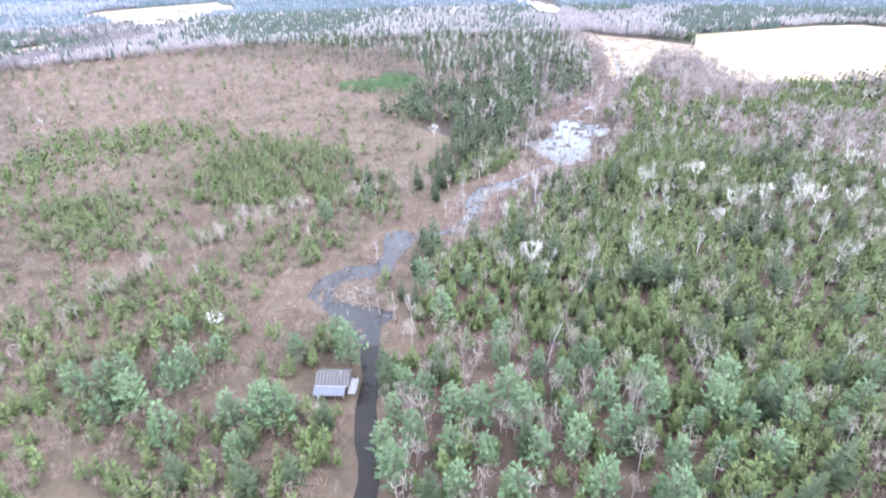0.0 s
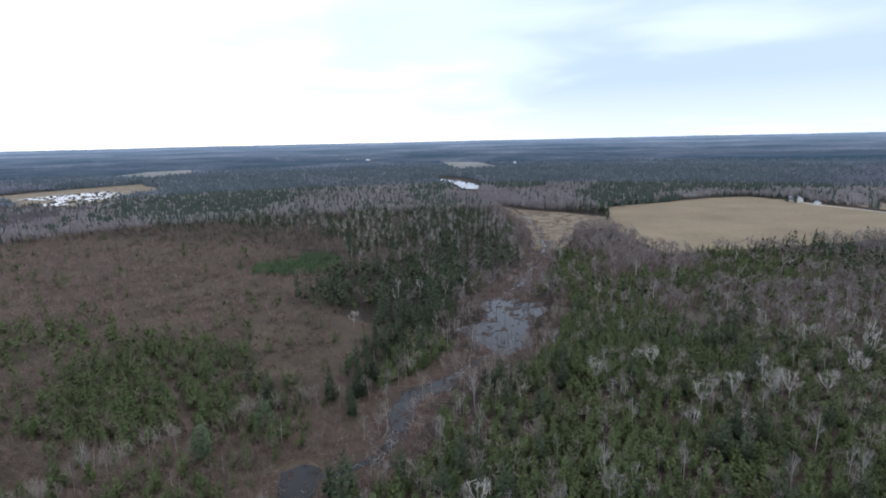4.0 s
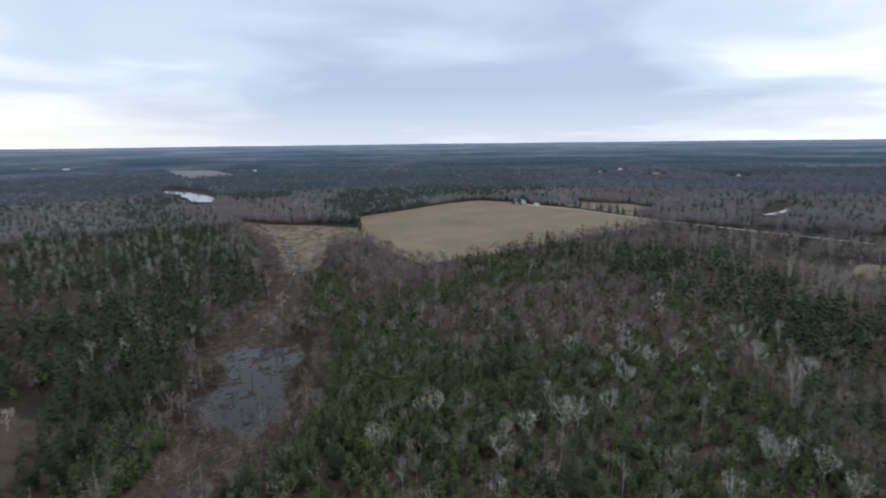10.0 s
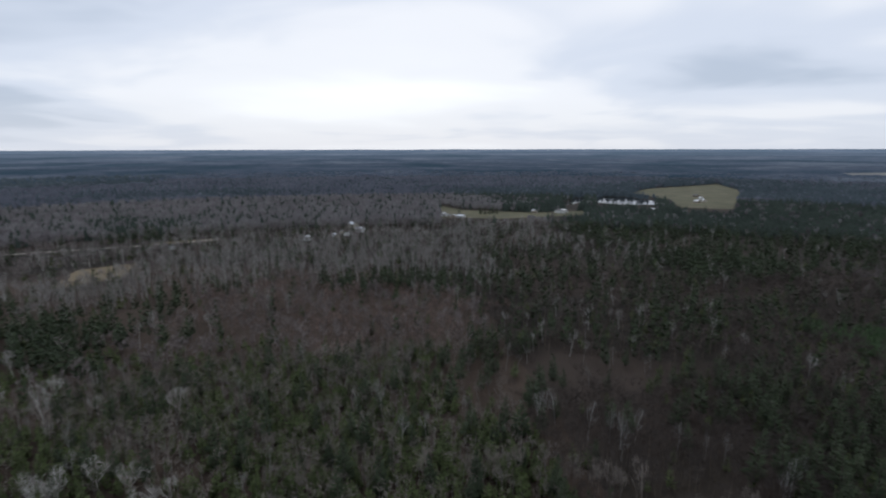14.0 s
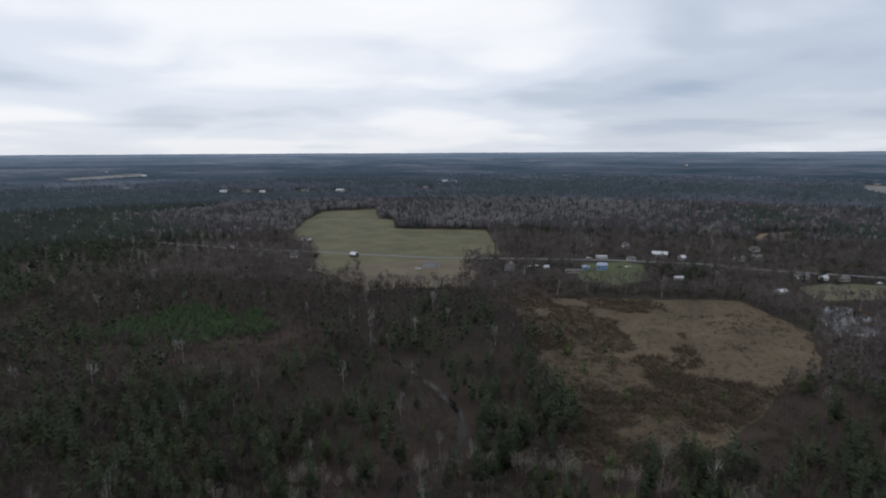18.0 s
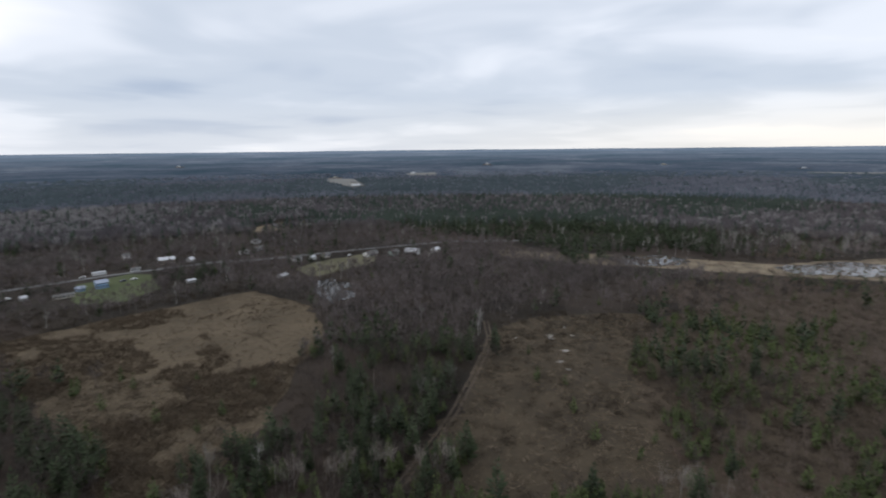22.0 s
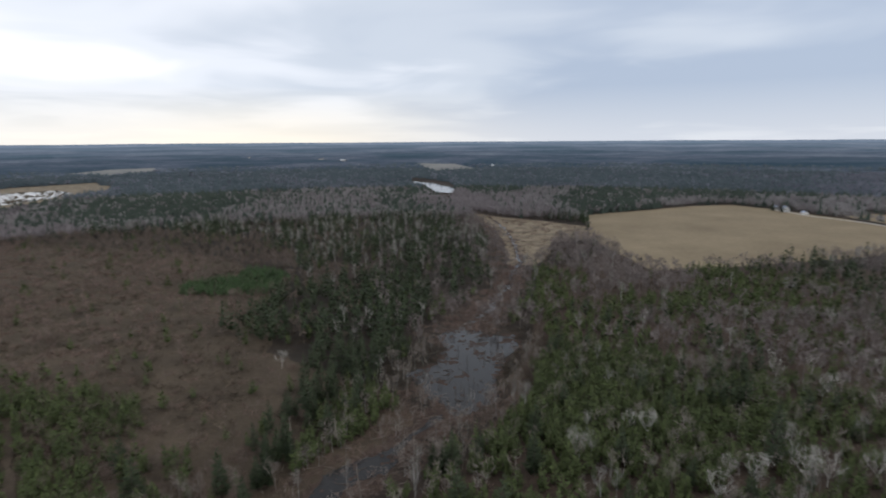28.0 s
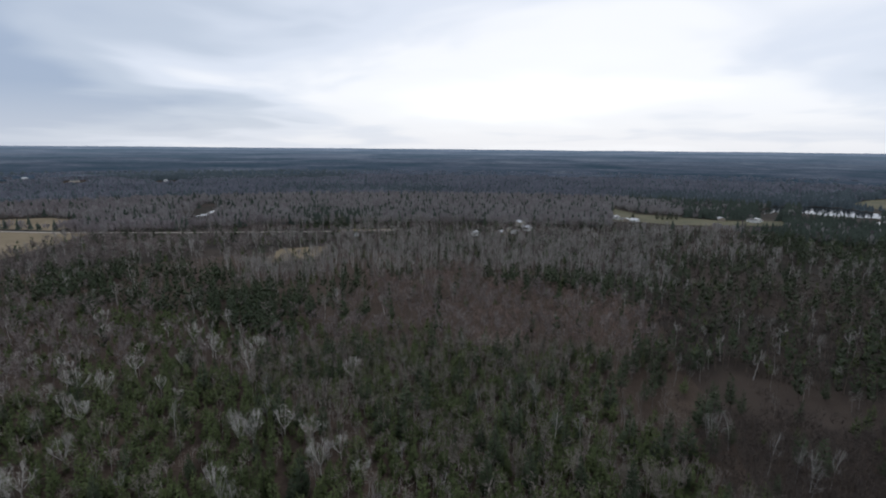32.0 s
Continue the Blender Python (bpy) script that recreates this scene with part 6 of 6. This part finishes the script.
def silo(x, y, r, h):
    base = new("silo")
    bm = bmesh.new()
    bmesh.ops.create_cone(bm, cap_ends=True, segments=16, radius1=r, radius2=r, depth=h, matrix=pose(0, 0, h / 2))
    part("tower", bm, M_WHITE, base)
    bm = bmesh.new()
    bmesh.ops.create_uvsphere(bm, u_segments=16, v_segments=6, radius=r * 1.04, matrix=Matrix.Translation((0, 0, h)) @ Matrix.Diagonal((1, 1, 0.6, 1)))
    part("dome", bm, M_TIN, base)
    base.matrix_basis = pose(x, y, ground_at(x, y))
    return tagged(base, "pale farm silo with a domed cap far off", "silo")


def utility_pole(x, y, yaw):
    base = new("utility_pole")
    p, t = [], []
    stem(p, t, (0, 0, -0.3), (0, 0, 9.5), 0.16, 0.11, 6)
    new("post", raw_mesh("post", p, t, [M_POLE])).parent = base
    boxed("crossarm", M_POLE, base, -1.1, -0.06, 8.6, 1.1, 0.06, 8.75)
    base.matrix_basis = pose(x, y, 0, 0, 0, yaw)
    return tagged(base, "wooden utility pole with a crossarm beside the road", "utility pole", "utility poles")


def cabin():
    """The hunting cabin on the bank: board walls, roof of grey sheets, porch on posts, two windows."""
    base = new("cabin")
    bm = bmesh.new()
    gable(bm, 6.2, 4.4, 2.3, 1.3)
    part("wall", bm, M_BARNRED, base)
    bm = bmesh.new()
    roof_slab(bm, 6.2, 4.4, 2.33, 1.3, 0.4, 0.1)
    roof_ob = part("roof", bm, paint("weathered_roofing", (0.058, 0.054, 0.052), 0.85), base)
    for k in range(10):
        xx = -3.3 + 0.73 * k
        for s in (-1, 1):
            bm = bmesh.new()
            v = box(bm, xx, min(0.05 * s, s * 2.58), 0, xx + 0.06, max(0.05 * s, s * 2.58), 0.05)
            for q in v:
                q.co.z += 2.33 + 1.3 + 0.1 - abs(q.co.y) * 1.3 / 2.2
            part("roof_seam", bm, M_SHINGLE, roof_ob)
    boxed("chimney", M_SHINGLE, roof_ob, 1.6, -0.9, 2.9, 1.95, -0.55, 4.5)
    for cx in (-1.6, 1.7):
        frame_ob = boxed("window", M_WHITE, base, cx - 0.55, -2.25, 0.9, cx + 0.55, -2.15, 2.0)
        boxed("pane", M_PANE, frame_ob, cx - 0.43, -2.28, 1.0, cx + 0.43, -2.12, 1.9)
    boxed("door", M_DOOR, base, -0.4, -2.26, 0.05, 0.5, -2.15, 2.05)
    boxed("fascia", M_GREYWALL, base, -3.5, -2.68, 2.16, 3.5, -2.6, 2.32)
    bm = bmesh.new()
    v = box(bm, -3.5, -4.6, 0, 2.9, -2.5, 0.08)
    for q in v:
        q.co.z += 2.25 + (q.co.y + 2.5) * 0.36
    lean_to = part("porch_roof", bm, paint("dark_sheet_roof", (0.075, 0.08, 0.1), 0.6), base, "dark blue-grey sheet roof over the porch")
    for k in range(9):
        bm = bmesh.new()
        v = box(bm, -3.45 + 0.76 * k, -4.58, 0.08, -3.4 + 0.76 * k, -2.52, 0.12)
        for q in v:
            q.co.z += 2.25 + (q.co.y + 2.5) * 0.36
        part("roof_seam", bm, M_SHINGLE, lean_to)
    for xx in (-3.3, -1.2, 0.9, 2.7):
        boxed("porch_post", M_SNAG, base, xx - 0.06, -4.5, 0.0, xx + 0.06, -4.38, 1.55)
    boxed("porch_chair", M_WHITE, base, -2.8, -4.2, 0.05, -2.3, -3.7, 0.75)
    boxed("deck", M_GREYWALL, base, 3.1, -2.6, 0.1, 4.7, 2.0, 0.28)
    for yy in (-2.5, -0.3, 1.9):
        boxed("deck_post", M_SNAG, base, 4.57, yy - 0.06, 0.0, 4.69, yy + 0.06, 1.15)
    boxed("deck_rail", M_SNAG, base, 4.58, -2.5, 1.07, 4.68, 1.9, 1.14)
    base.matrix_basis = pose(-27.8, 88.0, 0, 0, 0, 6) @ Matrix.Scale(1.12, 4)
    return tagged(base, "small weathered board cabin with grey sheet roof beside the brook", "cabin")


cabin()
boxed_planks = new("plank_path")
for k in range(6):
    boxed("plank", M_SNAG, boxed_planks, -0.6 + 0.02 * k, -1.5 + 0.5 * k, 0.05, 0.6 - 0.03 * k, -1.08 + 0.5 * k, 0.13)
boxed_planks.matrix_basis = pose(-29.6, 81, 0, 0, 0, 20)
tagged(boxed_planks, "pale plank walk laid in grass before the cabin", "boardwalk")

# along the road
ROADSIDE = "houses along the road"
house("ranch_house", 98, -318, 5, 16, 8, 3.0, 2.0, M_WHITE, M_SHINGLE, "low white ranch house with grey roof beside the pasture", group=ROADSIDE, windows=5)
shed("small_barn", 170, -350, -25, 8, 6, 3.2, 2.4, M_BARNRED, M_TIN, "small dark barn with a pale metal roof in the pasture", group="")
house("farm_house", 243, -422, 5, 12, 6, 2.6, 1.4, M_WHITE, M_TIN, "long low white house at the far pasture edge", group=ROADSIDE)
house("white_cottage", 221, -342, 20, 7, 6, 2.8, 2.2, M_WHITE, M_SHINGLE, "small white cottage half hidden by bare trees", group=ROADSIDE, windows=2)
house("gabled_house", 37, -315, 80, 10, 8, 4.6, 3.4, M_GREYWALL, M_SHINGLE_BROWN, "dark gabled house with parked cars beside it", group=ROADSIDE)
house("mobile_home", -9.6, -312, 2, 14, 4.5, 2.7, 0.7, M_CREAM, M_SHINGLE, "long cream mobile home beside the lawn", group=ROADSIDE, windows=5, chimney=False)
shed("garden_shed", 9.6, -322, 15, 4.5, 4, 2.4, 1.4, M_GREYWALL, M_TIN, "small grey garden shed behind the mobile home", "shed")
house("blue_house", -32, -325, 2, 9, 7, 4.9, 2.0, M_BLUE, M_BLUEROOF, "bright blue two-storey house on the green lawn", group=ROADSIDE)
house("blue_house_wing", -20, -325, 2, 6, 6, 2.8, 1.2, M_BLUE, M_BLUEROOF, "low blue wing beside the blue house", "house", windows=2, chimney=False, door=False)
house("white_barn_house", -86, -378, -12, 15, 8, 4.6, 2.4, M_TAN, M_TIN, "large house with pale metal roof behind spruces", group=ROADSIDE)
shed("white_shed", -102, -371, 40, 7, 6, 3.0, 2.0, M_GREYWALL, M_TIN, "grey shed with pale roof beside the large house", "shed")
shed("trailer", -38, -370, 0, 11, 3.2, 2.8, 0.5, M_WHITE, M_TIN, "white trailer parked across the road", "trailer")
house("tall_white_house", -66, -419, 10, 6, 5, 5.0, 2.2, M_WHITE, M_SHINGLE, "narrow tall white house up the slope", group=ROADSIDE, windows=2)
shed("low_shed", -80, -298, 5, 7, 4, 2.4, 0.9, M_GREYWALL, M_TIN, "low pale-roofed shed under dark spruces", "shed")
house("side_house", -61, -366, 0, 8, 4, 2.6, 1.0, M_WHITE, M_SHINGLE, "small white roadside house", group=ROADSIDE, windows=3)
shed("pale_roof_shed", -133, -269, 30, 9, 6, 2.2, 1.2, M_GREYWALL, M_TIN, "pale grey metal-roofed shed in bare brush", "shed")
house("village_house", -147, -374, 12, 9, 7, 3.0, 2.2, M_WHITE, M_SHINGLE, "white house among bare trees and spruces", group=ROADSIDE)
house("village_house", -163, -381, -8, 9, 6, 3.0, 2.2, M_GREYWALL, M_SHINGLE, "grey house among bare trees and spruces", group=ROADSIDE)
house("village_house", -166, -314, 10, 10, 7, 3.0, 2.4, M_WHITE, M_SHINGLE, "white house with grey roof beside the road", group=ROADSIDE)
shed("garage", -178, -310, 12, 6, 5, 2.8, 1.6, M_WHITE, M_TIN, "white garage beside the road", "garage")
house("cream_house", -190, -309, 12, 9, 5, 2.8, 1.6, M_CREAM, M_SHINGLE, "cream low house beside the road", group=ROADSIDE)
house("long_white_house", -222, -290, 16, 17, 7, 3.2, 2.0, M_WHITE, M_SHINGLE, "long white house with many windows beside the road", group=ROADSIDE, windows=7)
house("green_house", -238, -280, 18, 13, 7, 3.2, 2.0, paint("green_siding", (0.3, 0.37, 0.32)), M_SHINGLE, "pale green long house with white trim", group=ROADSIDE, windows=5)
arched_barn(-251, -270, 30, 9, 14, 6.5)
shed("white_barn", -272, -264, 18, 9, 7, 3.4, 1.8, M_WHITE, M_TIN, "white barn with flat pale roof beside the road")
for x, y, yaw, mat, label in ((25.6, -325, 30, M_CAR_DARK, "dark car parked beside the gabled house"), (20.8, -328, 25, M_WHITE, "white car parked beside the gabled house"),
                              (16.8, -330, 28, M_WHITE, "white van parked beside the gabled house"), (-46, -333, 5, M_CAR_DARK, "dark car on the drive of the blue house"),
                              (-53, -334, 0, M_WHITE, "white car on the drive of the blue house"), (-27.2, -366, 3, M_WHITE, "white car parked across the road"),
                              (-208, -301, 20, M_WHITE, "white car parked before the long house"), (106, -307, 5, M_WHITE, "pale car parked before the ranch house"), (-328, -288, 15, M_CAR_RED, "red car on the road")):
    car(x, y, yaw, mat, label)
for x, y in ((240, -378), (160, -370), (74, -363), (3.2, -366), (-77, -366), (-160, -339), (-214, -328), (-272, -312)):
    utility_pole(x, y, 90)

# the farm over the hay field and others far off
FARM = "farm buildings"
house("farmhouse", 456, 714, 70, 13, 9, 5.0, 4.0, M_WHITE, M_BLUEROOF, "white two-storey farmhouse at the hay field's top", group=FARM)
shed("farm_barn", 462, 740, 70, 14, 8, 3.4, 2.4, M_GREYWALL, M_BLUEROOF, "grey barn with blue-grey roof beside the farmhouse", group=FARM)
shed("farm_shed", 464, 691, 75, 10, 7, 3.2, 1.8, M_WHITE, M_BLUEROOF, "low white shed beside the drive", group=FARM)
shed("farm_shed", 486, 806, 40, 15, 7, 2.6, 1.4, M_GREYWALL, M_TIN, "long low grey shed with a pale roof", group=FARM)
shed("old_barn", 509, 824, 35, 17, 10, 5.5, 4.0, M_BARNRED, M_TIN, "dark weathered barn with pale roof behind the farm", group=FARM)
silo(222, 1696, 3.5, 13)
AFAR = "far houses"
for n, (x, y, w, d, h) in enumerate(((714, -36, 14, 9, 3.4), (695, -43, 12, 8, 3.4), (691, -55, 12, 8, 3.4), (723, -164, 16, 9, 4), (715, -198, 16, 9, 4), (813, -485, 12, 8, 4), (704, -333, 16, 9, 4), (532, 245, 14, 7, 3), (554, 126, 12, 8, 3.4), (629, 81, 14, 9, 6), (574, 86, 14, 9, 3.4), (563, 99, 10, 8, 3.2), (595, 74, 11, 8, 5.0), (586, 93, 9, 7, 3.0), (528, 242, 12, 5, 2.8), (693, -46, 11, 8, 3.2), (707, -38, 9, 7, 3.2), (824, -38, 9, 7, 3.2), (722, -206, 14, 8, 3.5),
                                     (739, -174, 10, 8, 3.2), (490, -435, 10, 8, 3.4), (421, -416, 12, 8, 3.2), (298, -373, 10, 7, 3.2), (800, -464, 10, 8, 4.5), (440, -896, 14, 9, 4.5), (464, -920, 12, 8, 4), (419, -928, 12, 8, 4), (488, -888, 10, 8, 4),
                                     (528, -960, 14, 9, 4), (213, -1248, 30, 10, 5), (240, -1264, 14, 10, 5), (-536, 1744, 16, 9, 5), (-264, 2000, 18, 10, 5), (-288, 2032, 12, 9, 5), (-752, 1600, 20, 10, 4), (-1147, 453, 22, 10, 4), (-1104, 579, 18, 10, 4),
                                     (-723, -1107, 22, 10, 4), (-1120, -1360, 26, 12, 4), (192, 1840, 16, 9, 5), (-176, -419, 9, 7, 3.2), (-347, -464, 12, 7, 3.2), (-326, -454, 10, 7, 3), (896, -528, 12, 8, 4), (854, -509, 12, 8, 4))):
    house("far_house", x, y, (n * 37) % 90 - 30, w, d, h, 2.2, (M_WHITE, M_CREAM, M_WHITE, M_TAN)[n % 4], (M_TIN, M_SHINGLE, M_TIN)[n % 3], "white far-off house with a pale roof among bare woods", group=AFAR, windows=2, chimney=n % 2 == 0)
for n, (x, y) in enumerate(FAR_YARDS):
    house("far_house", x, y, (n * 53) % 80 - 40, 15 + n % 3 * 5, 10, 4.2, 2.6, (M_WHITE, M_CREAM)[n % 2], (M_TIN, M_SHINGLE)[n % 2], "pale far-off house in a gap of the woods", group=AFAR, windows=3, chimney=False)
# dark spruces round the houses
yard = [tree_thing("yard_spruce", *conifer(S_RNG, 14, 3.4, 150, 1.2, 0.04, 0.8), M_BARK, M_DARK, "dense dark spruce standing beside the houses", "spruce", "yard spruces") for _ in range(3)]
plant(yard, [(-75, -304), (-78, -310), (-85, -301), (-90, -304), (-93, -309), (-74, -317), (-96, -301), (6.4, -331), (-3.2, -334), (-155, -304), (-160, -298), (-170, -298), (-181, -298), (-142, -362), (-152, -365), (712, -57), (718, -87), (447, 706), (445, 719), (449, 728), (470, 725), (717, -93), (720, -100), (721, -105), (722, -111)], 0.7, 1.15, S_RNG)
